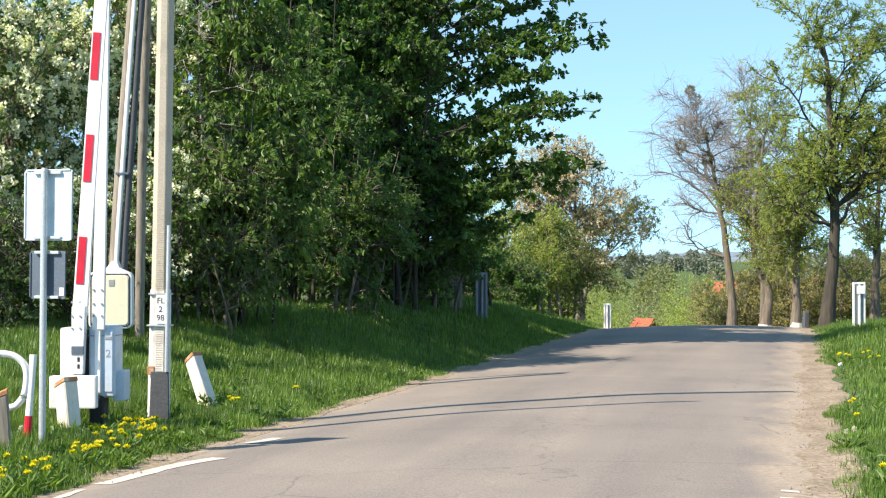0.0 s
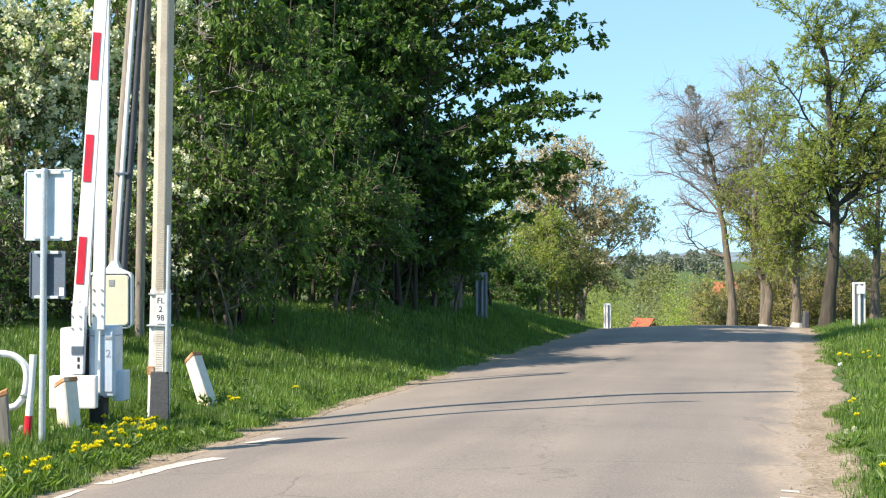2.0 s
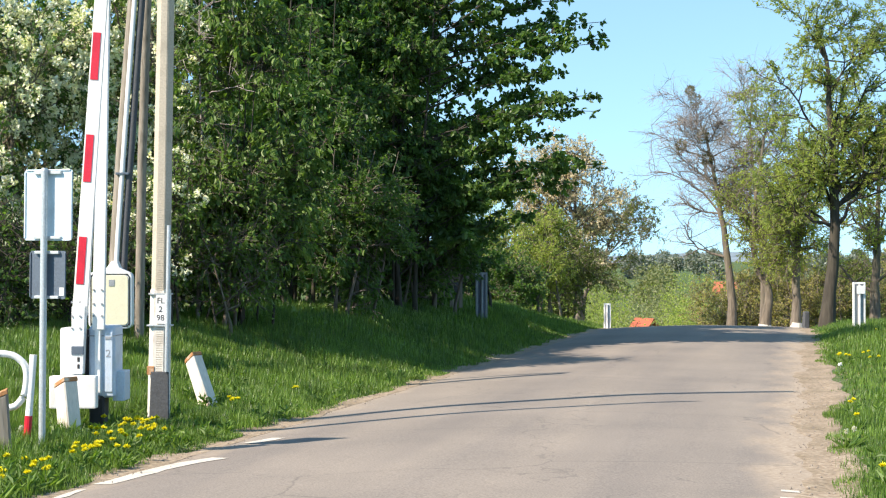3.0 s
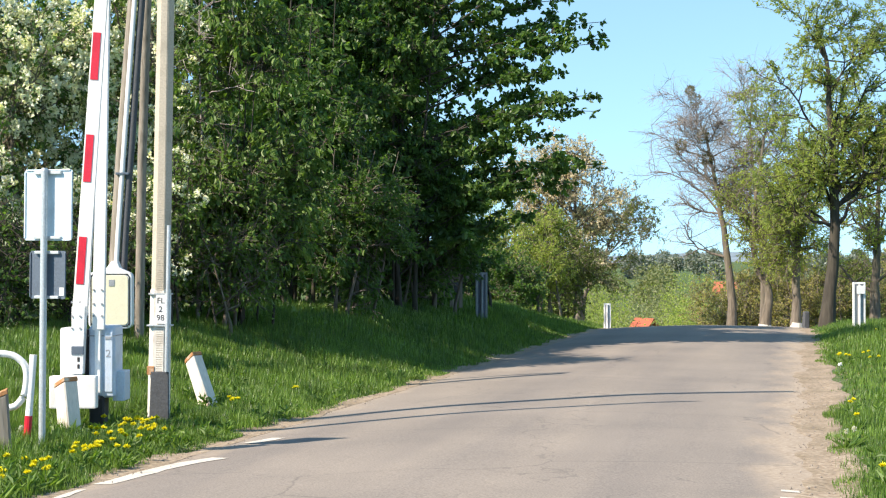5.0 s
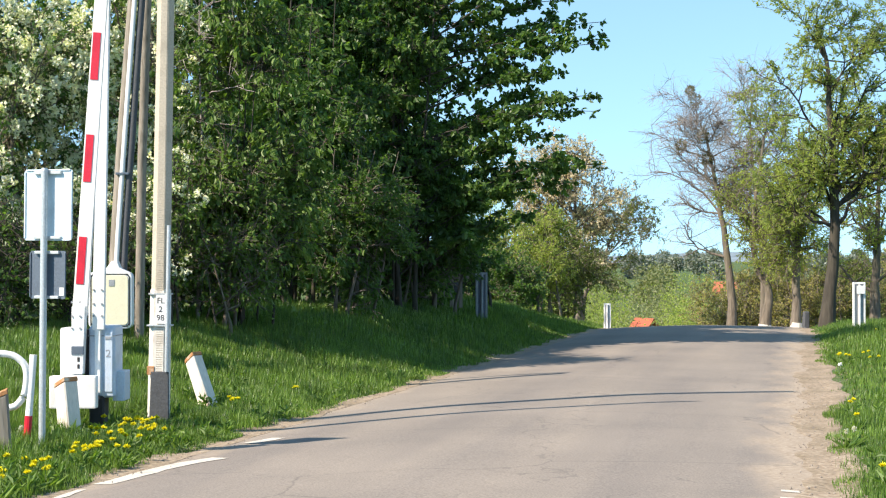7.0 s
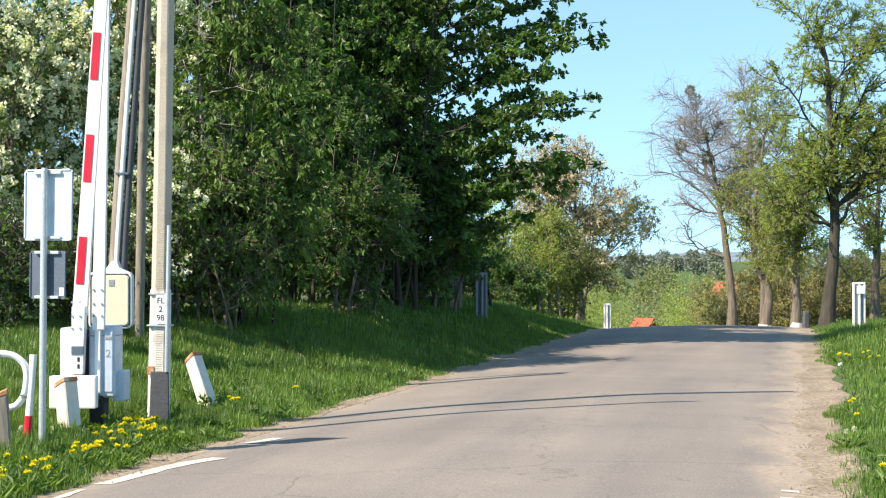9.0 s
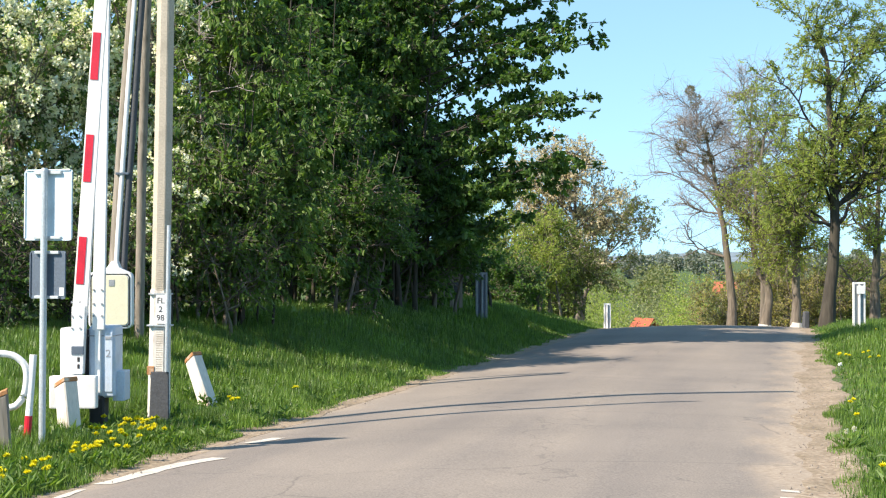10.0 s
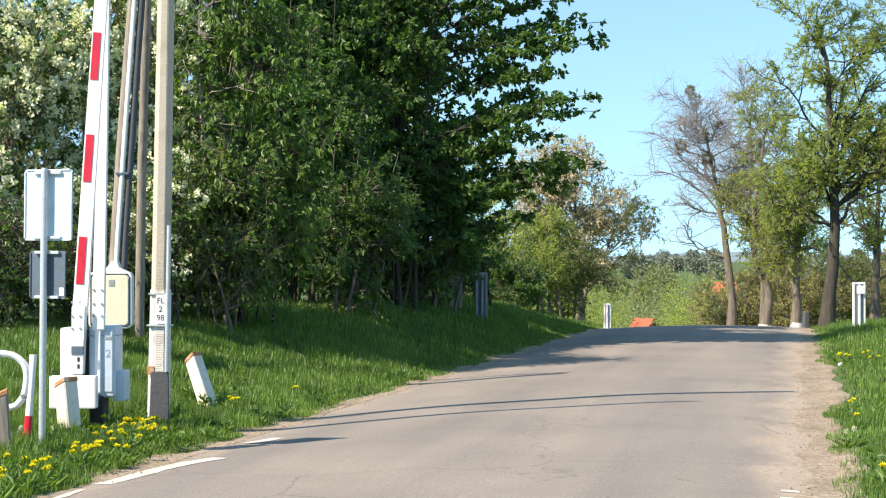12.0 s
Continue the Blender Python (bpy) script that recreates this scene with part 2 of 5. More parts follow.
def mesh_from(name, verts, quads, smooth=False, tris=None):
    me = bpy.data.meshes.new(name)
    faces = quads.tolist() if quads is not None and len(quads) else []
    if tris is not None and len(tris):
        faces += tris.tolist()
    me.from_pydata(np.asarray(verts, float).tolist(), [], faces)
    if smooth:
        me.polygons.foreach_set("use_smooth", np.ones(len(me.polygons), bool))
    me.update()
    return me


def tubes(paths, radii, sides=5):
    """Tubes along paths of equal length: vertices and quads."""
    P, R = np.stack(paths), np.stack(radii)
    n, m, _ = P.shape
    T = np.gradient(P, axis=1)
    T /= np.linalg.norm(T, axis=2, keepdims=True) + 1e-9
    ref = np.where(np.abs(T[..., 2:3]) > 0.9, np.array([1.0, 0, 0]), np.array([0, 0, 1.0]))
    A = np.cross(T, ref)
    A /= np.linalg.norm(A, axis=2, keepdims=True) + 1e-9
    B = np.cross(T, A)
    ang = np.arange(sides) * 2 * np.pi / sides
    V = P[:, :, None] + R[:, :, None, None] * (A[:, :, None] * np.cos(ang)[:, None] + B[:, :, None] * np.sin(ang)[:, None])
    idx = np.arange(n * m * sides).reshape(n, m, sides)
    nx = np.roll(idx, -1, axis=2)
    Q = np.stack([idx[:, :-1], nx[:, :-1], nx[:, 1:], idx[:, 1:]], axis=-1).reshape(-1, 4)
    return V.reshape(-1, 3), Q


def merged(pieces):
    """Joins (verts, quads) pieces."""
    vs, qs, o = [], [], 0
    for v, q in pieces:
        vs.append(v)
        qs.append(q + o)
        o += len(v)
    return np.concatenate(vs), np.concatenate(qs)


def leaves_mesh(name, pos, axis, length, width, rng, fold=0.25, full=False):
    """Folded leaves joined as one mesh: four corners each, or six with rounded shoulders when full."""
    n = len(pos)
    axis = axis / (np.linalg.norm(axis, axis=1, keepdims=True) + 1e-9)
    r = rng.normal(size=(n, 3))
    side = np.cross(axis, r)
    side /= np.linalg.norm(side, axis=1, keepdims=True) + 1e-9
    nor = np.cross(side, axis)
    L = (length * rng.uniform(0.65, 1.25, n))[:, None]
    W = L * width
    tip = pos + axis * L - nor * L * 0.12
    if full:
        low, high = pos + axis * L * 0.28, pos + axis * L * 0.68 - nor * L * 0.05
        V = np.stack([pos, low + side * W * 0.45 + nor * W * fold, high + side * W * 0.42 + nor * W * fold, tip,
                      high - side * W * 0.42 + nor * W * fold, low - side * W * 0.45 + nor * W * fold], axis=1).reshape(-1, 3)
        i = np.arange(n)[:, None] * 6
        T = np.concatenate([i + np.array(c) for c in ((0, 2, 1), (0, 3, 2), (0, 4, 3), (0, 5, 4))])
        return mesh_from(name, V, None, tris=T)
    mid = pos + axis * L * 0.45
    V = np.stack([pos, mid + side * W / 2 + nor * W * fold, tip, mid - side * W / 2 + nor * W * fold], axis=1).reshape(-1, 3)
    i = np.arange(n)[:, None] * 4
    T = np.concatenate([i + np.array([0, 2, 1]), i + np.array([0, 3, 2])])
    return mesh_from(name, V, None, tris=T)


# ---- trees ----
def arcs(S, E, lift, wob, m, rng):
    """Bent paths from S to E, raised in the middle by lift (a share of the length)."""
    n = len(S)
    D = E - S
    ln = np.linalg.norm(D, axis=1, keepdims=True)
    C = (S + E) / 2 + rng.normal(size=(n, 3)) * wob * ln
    C[:, 2] += (lift * ln)[:, 0]
    t = np.linspace(0, 1, m)[None, :, None]
    P = (1 - t) ** 2 * S[:, None] + 2 * t * (1 - t) * C[:, None] + t ** 2 * E[:, None]
    P[:, 1:-1] += rng.normal(size=(n, m - 2, 3)) * (ln * 0.018)[:, None]
    return P


def in_crown(crowns, n, rng, shell):
    w = np.array([(c[3] * c[4] * c[5]) ** 0.8 * (c[6] if len(c) > 6 else 1.0) for c in crowns])
    k = rng.choice(len(crowns), n, p=w / w.sum())
    C = np.array([c[:3] for c in crowns])[k]
    R = np.array([c[3:6] for c in crowns])[k]
    d = rng.normal(size=(n, 3))
    d /= np.linalg.norm(d, axis=1, keepdims=True)
    return C + d * R * (rng.uniform(shell, 1, n) ** 0.6)[:, None]


def inside(p, crowns, slack=1.05):
    ok = np.zeros(len(p), bool)
    for c in crowns:
        ok |= (((p - np.array(c[:3])) / (np.array(c[3:6]) * slack)) ** 2).sum(axis=1) < 1
    return ok


def tree(name, base, trunk, r0, crowns, label, category="tree", limbs=20, subs=12, twigs=7, leaves=10, leaf=0.09, width=0.55,
         leaf_material="leaf_dark", bark="bark", droop=0.5, lift=0.12, sub_len=1.0, twig_len=0.4, seed=1, start=0.25, group="",
         blossom=None, wob=0.12, twig_r=0.006, shell=0.35, stems=1, spread=0.5, crown_name="crown", rise=(0.35, 0.9),
         tuft=False, flat=1.0):
    """A tree or shrub at base. trunk: points above the base; crowns: ellipsoids (x, y, z, rx, ry, rz) that the twigs fill."""
    rng = np.random.default_rng(seed)
    root = thing(name, pose(*base), label, category, group)
    tp = np.array(trunk, float)
    # trunk, resampled smoothly
    t = np.linspace(0, len(tp) - 1, 16)
    P = np.stack([np.interp(t, np.arange(len(tp)), tp[:, k]) for k in range(3)], axis=1)
    for _ in range(2):
        P[1:-1] = (P[:-2] + 2 * P[1:-1] + P[2:]) / 4
    stem_paths, stem_r = [], []
    for s in range(stems):
        off = np.array([rng.normal() * spread, rng.normal() * spread, 0]) if s else np.zeros(3)
        lean = np.array([rng.normal() * spread * 0.8, rng.normal() * spread * 0.8, 0]) if s else np.zeros(3)
        Q = P + off + lean * np.linspace(0, 1, 16)[:, None] + rng.normal(size=P.shape) * r0 * 0.08
        r = r0 * (1 if not s else rng.uniform(0.5, 0.9)) * (1 - 0.82 * np.linspace(0, 1, 16) ** 0.9)
        r[0] *= 1.35
        r[1] *= 1.1
        Q[0, 2] -= 0.25
        stem_paths.append(Q)
        stem_r.append(r)
    v, q = tubes(stem_paths, stem_r, 9)
    part("trunk", mesh_from("trunk", v, q, True), M[bark], root)
    # limbs
    E = in_crown(crowns, limbs, rng, shell)
    which = rng.integers(0, stems, limbs)
    S = np.zeros((limbs, 3))
    rs = np.zeros(limbs)
    for i in range(limbs):
        Q, R = stem_paths[which[i]], stem_r[which[i]]
        horiz = math.hypot(E[i, 0] - Q[8, 0], E[i, 1] - Q[8, 1])
        want = E[i, 2] - horiz * rng.uniform(*rise)
        want = min(max(want, Q[0, 2] + 0.25 + (start + 0.22 * rng.random()) * (Q[-1, 2] - Q[0, 2])), Q[-1, 2])
        j = int(np.argmin(np.abs(Q[:, 2] - want)))
        S[i], rs[i] = Q[j], R[j] * 0.42
    LP = arcs(S, E, lift, wob, 9, rng)
    LR = rs[:, None] * (1 - 0.85 * np.linspace(0, 1, 9)[None] ** 0.8) + 0.004
    # side branches
    n = limbs * subs
    li = np.repeat(np.arange(limbs), subs)
    tt = rng.uniform(0.25, 1.0, n) * 8
    k = np.minimum(tt.astype(int), 7)
    fr = (tt - k)[:, None]
    S2 = LP[li, k] * (1 - fr) + LP[li, k + 1] * fr
    D = LP[li, k + 1] - LP[li, k]
    D /= np.linalg.norm(D, axis=1, keepdims=True) + 1e-9
    d2 = D * 0.7 + rng.normal(size=(n, 3)) * 0.75
    d2[:, 2] = (d2[:, 2] * 0.7 + 0.15) * flat
    d2 /= np.linalg.norm(d2, axis=1, keepdims=True)
    E2 = S2 + d2 * (sub_len * rng.uniform(0.5, 1.3, n))[:, None]
    keep = inside(E2, crowns, 1.12)
    S2, E2, d2, li, k = S2[keep], E2[keep], d2[keep], li[keep], k[keep]
    li_kept = li
    SP = arcs(S2, E2, lift * 0.6, wob, 6, rng)
    SR = np.minimum(LR[li, k] * 0.6, 0.03)[:, None] * (1 - 0.75 * np.linspace(0, 1, 6)[None]) + 0.003
    # twigs
    n = len(S2) * twigs
    si = np.repeat(np.arange(len(S2)), twigs)
    tt = rng.uniform(0.15, 1.0, n) * 5
    k = np.minimum(tt.astype(int), 4)
    fr = (tt - k)[:, None]
    S3 = SP[si, k] * (1 - fr) + SP[si, k + 1] * fr
    D = SP[si, k + 1] - SP[si, k]
    D /= np.linalg.norm(D, axis=1, keepdims=True) + 1e-9
    d3 = D * 0.8 + rng.normal(size=(n, 3)) * 0.7
    d3 /= np.linalg.norm(d3, axis=1, keepdims=True)
    E3 = S3 + d3 * (twig_len * rng.uniform(0.4, 1.3, n))[:, None]
    TP = arcs(S3, E3, 0.08, wob, 4, rng)
    TR = np.full((n, 1), twig_r) * np.linspace(1, 0.4, 4)[None]
    for i in range(limbs):
        own = [tubes([LP[i]], [LR[i]], 6)]
        mine = np.flatnonzero(li_kept == i)
        if len(mine):
            own.append(tubes(list(SP[mine]), list(SR[mine]), 4))
        part("limb", mesh_from("limb", *merged(own), True), M[bark], root)
    part("twigwork", mesh_from("twigwork", *tubes(list(TP), list(TR), 3)), M["twig" if not leaves else bark], root)
    if leaves:
        n3 = len(TP) * leaves
        ti = np.repeat(np.arange(len(TP)), leaves)
        f = (rng.uniform(0.55, 1.05, n3) if tuft else rng.uniform(0.1, 1.0, n3))[:, None]
        pos = TP[ti, 0] * (1 - f) + TP[ti, 3] * f + rng.normal(size=(n3, 3)) * leaf * 0.12
        ax = d3[ti] * 0.6 + rng.normal(size=(n3, 3)) * 0.6
        ax[:, 2] -= droop
        part(crown_name, leaves_mesh("leaves", pos, ax, leaf, width, rng, full=tuft), M[leaf_material], root)
    if blossom:
        count, size = blossom
        pick = rng.integers(0, len(TP), count)
        c = TP[pick, 3] + rng.normal(size=(count, 3)) * 0.03
        per = 24
        hang = d3[pick] * 0.5 + rng.normal(size=(count, 3)) * 0.5
        run = np.repeat(hang, per, axis=0) * (rng.uniform(-1, 1, count * per) * size * 1.6)[:, None]
        pos = np.repeat(c, per, axis=0) + run + rng.normal(size=(count * per, 3)) * size * 0.55
        part("blossom", leaves_mesh("blossom", pos, rng.normal(size=(count * per, 3)), size, 0.9, rng), M["petal"], root, "clusters of white blossom")
    return root


# ---- lie of the land ----
SLOPE = 0.217                     # the road runs 12.2 degrees to the right of the view
ROAD_L, ROAD_R = -5.54, 0.23      # its edges at y = 0
ROAD_W = (ROAD_R - ROAD_L) * math.cos(math.atan(SLOPE))


def smooth(a, b, v):
    t = np.clip((v - a) / (b - a), 0, 1)
    return t * t * (3 - 2 * t)


def along(y):
    """Height of the road's edges: level up to a brow at 43 m, then down into a valley."""
    y = np.asarray(y, float)
    d = np.clip(y - 42.5, 0, None)
    z = -np.where(d < 9, 0.0036 * d * d, 0.0036 * 81 + 0.0648 * (d - 9))
    far = -7.6 + 5.0 * smooth(250, 700, y) + 10.0 * smooth(900, 2600, y)
    return np.maximum(z, far)


def land(x, y):
    x, y = np.asarray(x, float), np.asarray(y, float)
    ul, ur = ROAD_L + SLOPE * y - x, x - ROAD_R - SLOPE * y
    fade = 1 - 0.72 * smooth(38, 54, y)
    near = smooth(19, 29, y)
    z = along(y) + fade * ((0.82 + 0.05 * near) * smooth(0.0, 1.0, ul / (5.6 - 2.3 * near)) + 0.32 * smooth(0.0, 3.5, ur))
    bump_ = 0.05 * np.sin(x * 1.7 + y * 0.6) * np.sin(y * 1.1 - x * 0.4)
    z = z + bump_ * np.clip(np.maximum(ul, ur) / 2, 0, 1) + 0.9 * np.sin(x * 0.013 + 1) * np.sin(y * 0.011) * smooth(90, 300, np.hypot(x, y))
    return z - 0.06 * (1 - smooth(-0.35, 0.0, np.maximum(ul, ur)))


def spread_axis(lo, hi, step, far):
    core = np.arange(lo, hi, step)
    out = [hi]
    g = step
    while out[-1] < far:
        g *= 1.18
        out.append(out[-1] + g)
    low = [lo]
    g = step
    while low[-1] > -far:
        g *= 1.18
        low.append(low[-1] - g)
    return np.concatenate([low[:0:-1], core, out])


xs, ys = spread_axis(-14, 16, 0.3, 4000), spread_axis(5, 62, 0.35, 4000)
GX, GY = np.meshgrid(xs, ys)
idx = np.arange(GX.size).reshape(GX.shape)
quads = np.stack([idx[:-1, :-1], idx[:-1, 1:], idx[1:, 1:], idx[1:, :-1]], axis=-1).reshape(-1, 4)
ground = part("ground", mesh_from("ground", np.stack([GX, GY, land(GX, GY)], axis=-1).reshape(-1, 3), quads, True), M["ground"])
tagged(ground, "grassy verge and meadow falling away behind the brow", "ground", kind="structure")

# the road, in its own space: x across, y along
TURN = math.atan(SLOPE)
ROAD_POSE = pose((ROAD_L + ROAD_R) / 2, 0, 0, 0, 0, -math.degrees(TURN))


def road_z(across, s):
    """Height of the carriageway: the brow's profile and a crown of 9 cm."""
    y = s * math.cos(TURN) - across * math.sin(TURN)
    return along(y) + 0.09 * (1 - (2 * across / ROAD_W) ** 2) + 0.004 * np.sin(s * 0.9 + across * 2) * np.cos(s * 0.31)


ac = np.linspace(-ROAD_W / 2, ROAD_W / 2, 25)
sl = np.concatenate([np.arange(-25, 70, 0.4), np.arange(70, 150, 3)])
A, S_ = np.meshgrid(ac, sl)
rng = np.random.default_rng(5)
edge = np.abs(A) > ROAD_W / 2 - 0.01
A2 = A + np.where(edge, rng.normal(size=A.shape) * 0.035, 0)
idx = np.arange(A.size).reshape(A.shape)
quads = np.stack([idx[:-1, :-1], idx[:-1, 1:], idx[1:, 1:], idx[1:, :-1]], axis=-1).reshape(-1, 4)
Z = road_z(A, S_)
road = part("road", mesh_from("road", np.stack([A2, S_, Z], axis=-1).reshape(-1, 3), quads, True), M["asphalt"])
road.matrix_basis = ROAD_POSE
tagged(road, "worn sun-bleached asphalt country road with sandy margins", "road", kind="structure")


def shoulder(side, inner, outer, label):
    """A sandy strip that runs from the asphalt's ragged edge into the grass."""
    s = np.arange(-20, 60, 0.2)
    C, S1 = np.meshgrid(np.linspace(0, 1, 9), s)
    w = outer * (0.75 + 0.3 * np.sin(S1 * 0.7 + side) * np.sin(S1 * 0.23) + 0.12 * np.sin(S1 * 3.1))
    n = inner * (0.7 + 0.35 * np.sin(S1 * 1.3 + 2 * side) * np.sin(S1 * 0.41) + 0.2 * np.sin(S1 * 4.7) * np.sin(S1 * 1.9))
    a = side * (ROAD_W / 2 - n + C * (n + w))
    c, sn = math.cos(TURN), math.sin(TURN)
    x, y = (ROAD_L + ROAD_R) / 2 + a * c + S1 * sn, -a * sn + S1 * c
    t = np.clip((np.abs(a) - ROAD_W / 2 - 0.02) / 0.15, 0, 1)
    top = (road_z(np.clip(a, -ROAD_W / 2, ROAD_W / 2), S1) + 0.009) * (1 - t) + (land(x, y) + 0.015) * t
    top = top - 0.007 * (C < 0.01) - 0.03 * (C > 0.99)
    i = np.arange(C.size).reshape(C.shape)
    q = np.stack([i[:-1, :-1], i[:-1, 1:], i[1:, 1:], i[1:, :-1]], axis=-1).reshape(-1, 4)
    ob = part("shoulder", mesh_from("shoulder", np.stack([x, y, top], axis=-1).reshape(-1, 3), q, True), M["sand"])
    return tagged(ob, label, "road shoulder", kind="structure")


shoulder(-1, 0.16, 0.32, "narrow sandy shoulder beside the asphalt")
shoulder(1, 0.34, 0.40, "wide sandy gravel shoulder beside the asphalt")


def marking(points, width, label):
    """A painted stripe along points across, along."""
    p = np.array(points, float)
    t = np.linspace(0, len(p) - 1, 4 * len(p))
    a, s = np.interp(t, np.arange(len(p)), p[:, 0]), np.interp(t, np.arange(len(p)), p[:, 1])
    d = np.stack([np.gradient(a), np.gradient(s)], axis=1)
    d /= np.linalg.norm(d, axis=1, keepdims=True)
    r = np.random.default_rng(3).normal(size=(len(a), 2)) * 0.006
    l = np.stack([a - d[:, 1] * (width / 2 + r[:, 0]), s + d[:, 0] * width / 2], axis=1)
    h = np.stack([a + d[:, 1] * (width / 2 + r[:, 1]), s - d[:, 0] * width / 2], axis=1)
    V = np.concatenate([l, h])
    Zm = road_z(np.clip(V[:, 0], -ROAD_W / 2, ROAD_W / 2), V[:, 1]) + 0.004
    n = len(a)
    q = np.stack([np.arange(n - 1), np.arange(n - 1) + n, np.arange(1, n) + n, np.arange(1, n)], axis=1)
    ob = part("road_marking", mesh_from("road_marking", np.column_stack([V, Zm]), q), M["line"])
    ob.matrix_basis = ROAD_POSE
    return tagged(ob, label, "road marking", kind="structure")


marking([(-2.70, 12.52), (-2.64, 13.42), (-2.53, 13.92), (-2.36, 14.25)], 0.21, "worn white edge line on asphalt")
marking([(-2.69, 11.35), (-2.72, 12.2)], 0.08, "nearly worn away white edge line on asphalt")
marking([(-2.52, 15.5), (-2.38, 15.95)], 0.17, "worn white dash on asphalt")
marking([(2.44, 13.15), (2.58, 13.15)], 0.10, "worn scrap of white paint on asphalt")
marking([(2.44, 12.75), (2.62, 12.75)], 0.10, "worn scrap of white paint on asphalt")


def g(x, y):
    """Ground height at a place."""
    return float(land(x, y))


# ---- trees on the near bank ----
def bank_tree(name, x, y, **kw):
    return tree(name, (x, y, g(x, y)), **kw)


SHRUB = "tall bird cherry shrub covered in white blossom"
front_shrub = bank_tree("flowering_shrub", -6.9, 24.6, trunk=[(0, 0, 0), (0.1, 0, 2), (0.0, 0.1, 4.5), (0.2, 0, 4.4)], r0=0.07, stems=5, spread=0.45,
          crowns=[(0, 0, 3.0, 2.1, 1.6, 2.5), (0.2, 0.2, 1.9, 2.2, 1.5, 1.8)], label=SHRUB, category="shrub", group="flowering shrubs",
          limbs=46, subs=12, twigs=7, leaves=6, leaf=0.085, leaf_material="leaf_dark", blossom=(2300, 0.055), seed=11, sub_len=0.9, start=0.1)
bank_tree("flowering_shrub", -4.85, 25.9, trunk=[(0, 0, 0), (0, 0, 2), (0.2, 0.1, 4.5), (0.1, 0, 5.4)], r0=0.07, stems=4, spread=0.4,
          crowns=[(0, 0, 3.6, 1.15, 1.3, 2.9), (0.1, 0.0, 1.9, 1.15, 1.2, 1.6)], label=SHRUB, category="shrub", group="flowering shrubs",
          limbs=36, subs=12, twigs=7, leaves=8, leaf=0.085, leaf_material="leaf_fresh", blossom=(1900, 0.056), seed=12, sub_len=0.9, start=0.1)
bank_tree("flowering_shrub", -8.3, 27.6, trunk=[(0, 0, 0), (0, 0, 2), (0.2, 0.1, 5), (0.1, 0, 7.5)], r0=0.1, stems=4, spread=0.5,
          crowns=[(0, 0, 3.8, 2.4, 2.0, 3.4)], label=SHRUB, category="shrub", group="flowering shrubs",
          limbs=26, subs=10, twigs=6, leaves=8, leaf=0.1, leaf_material="leaf_dark", blossom=(900, 0.06), seed=13, start=0.1)
bank_tree("flowering_shrub", -3.98, 23.8, trunk=[(0, 0, 0), (0, 0, 1), (0.1, 0.1, 1.8), (0.1, 0, 2.5)], r0=0.04, stems=4, spread=0.2, bark="bark_dark",
          crowns=[(0, 0, 1.5, 0.38, 0.5, 1.1)], label="small thinly flowering shrub with brown stems", category="shrub", group="flowering shrubs",
          limbs=16, subs=8, twigs=5, leaves=5, leaf=0.085, leaf_material="leaf_fresh", blossom=(55, 0.05), seed=14, sub_len=0.5, start=0.1)
for i, (x, y, rx, h) in enumerate(((-6.2, 21.9, 1.1, 1.7), (-4.9, 23.4, 1.0, 1.7), (-7.4, 22.6, 1.1, 1.9))):
    bank_tree("undergrowth", x, y, trunk=[(0, 0, 0), (0, 0, h * 0.4), (0.1, 0, h * 0.8)], r0=0.03, stems=7, spread=0.4, bark="bark_dark",
              crowns=[(0, 0, h * 0.5, rx, 0.8, h * 0.5)], label="brown twiggy undergrowth with a few dark leaves", category="bush", group="undergrowth",
              limbs=26, subs=10, twigs=7, leaves=3, leaf=0.08, leaf_material="leaf_dark", seed=15 + i, sub_len=0.6, start=0.02)
DARK = "dense dark-leaved cherry tree at the edge of the verge"
# the last ellipsoid is an unseen upper crown, added to shade the boughs
dark_tree = bank_tree("leafy_tree", -0.9, 33.8, trunk=[(0, 0, 0), (-0.1, 0, 2), (0.1, 0, 5), (0.2, 0, 10)], r0=0.065, stems=5, spread=0.3, bark="bark_dark",
          crowns=[(-0.2, 0, 5.4, 1.9, 1.9, 3.5), (0.9, -0.2, 5.2, 1.1, 1.1, 2.2, 0.4), (1.0, -0.2, 6.6, 1.3, 1.2, 1.2, 0.6),
                  (0.2, 0, 2.8, 1.4, 1.4, 1.7), (-0.8, -0.4, 2.0, 1.4, 1.2, 1.3), (0.2, -0.2, 9.0, 2.5, 2.3, 1.9)],
          label=DARK, group="dark trees", limbs=78, subs=11, twigs=5, leaves=8, leaf=0.125, width=0.58, droop=0.8, seed=21, sub_len=0.8, start=0.12, shell=0.15,
          twig_len=0.34, rise=(0.05, 0.5), lift=0.05, tuft=True, flat=0.6)


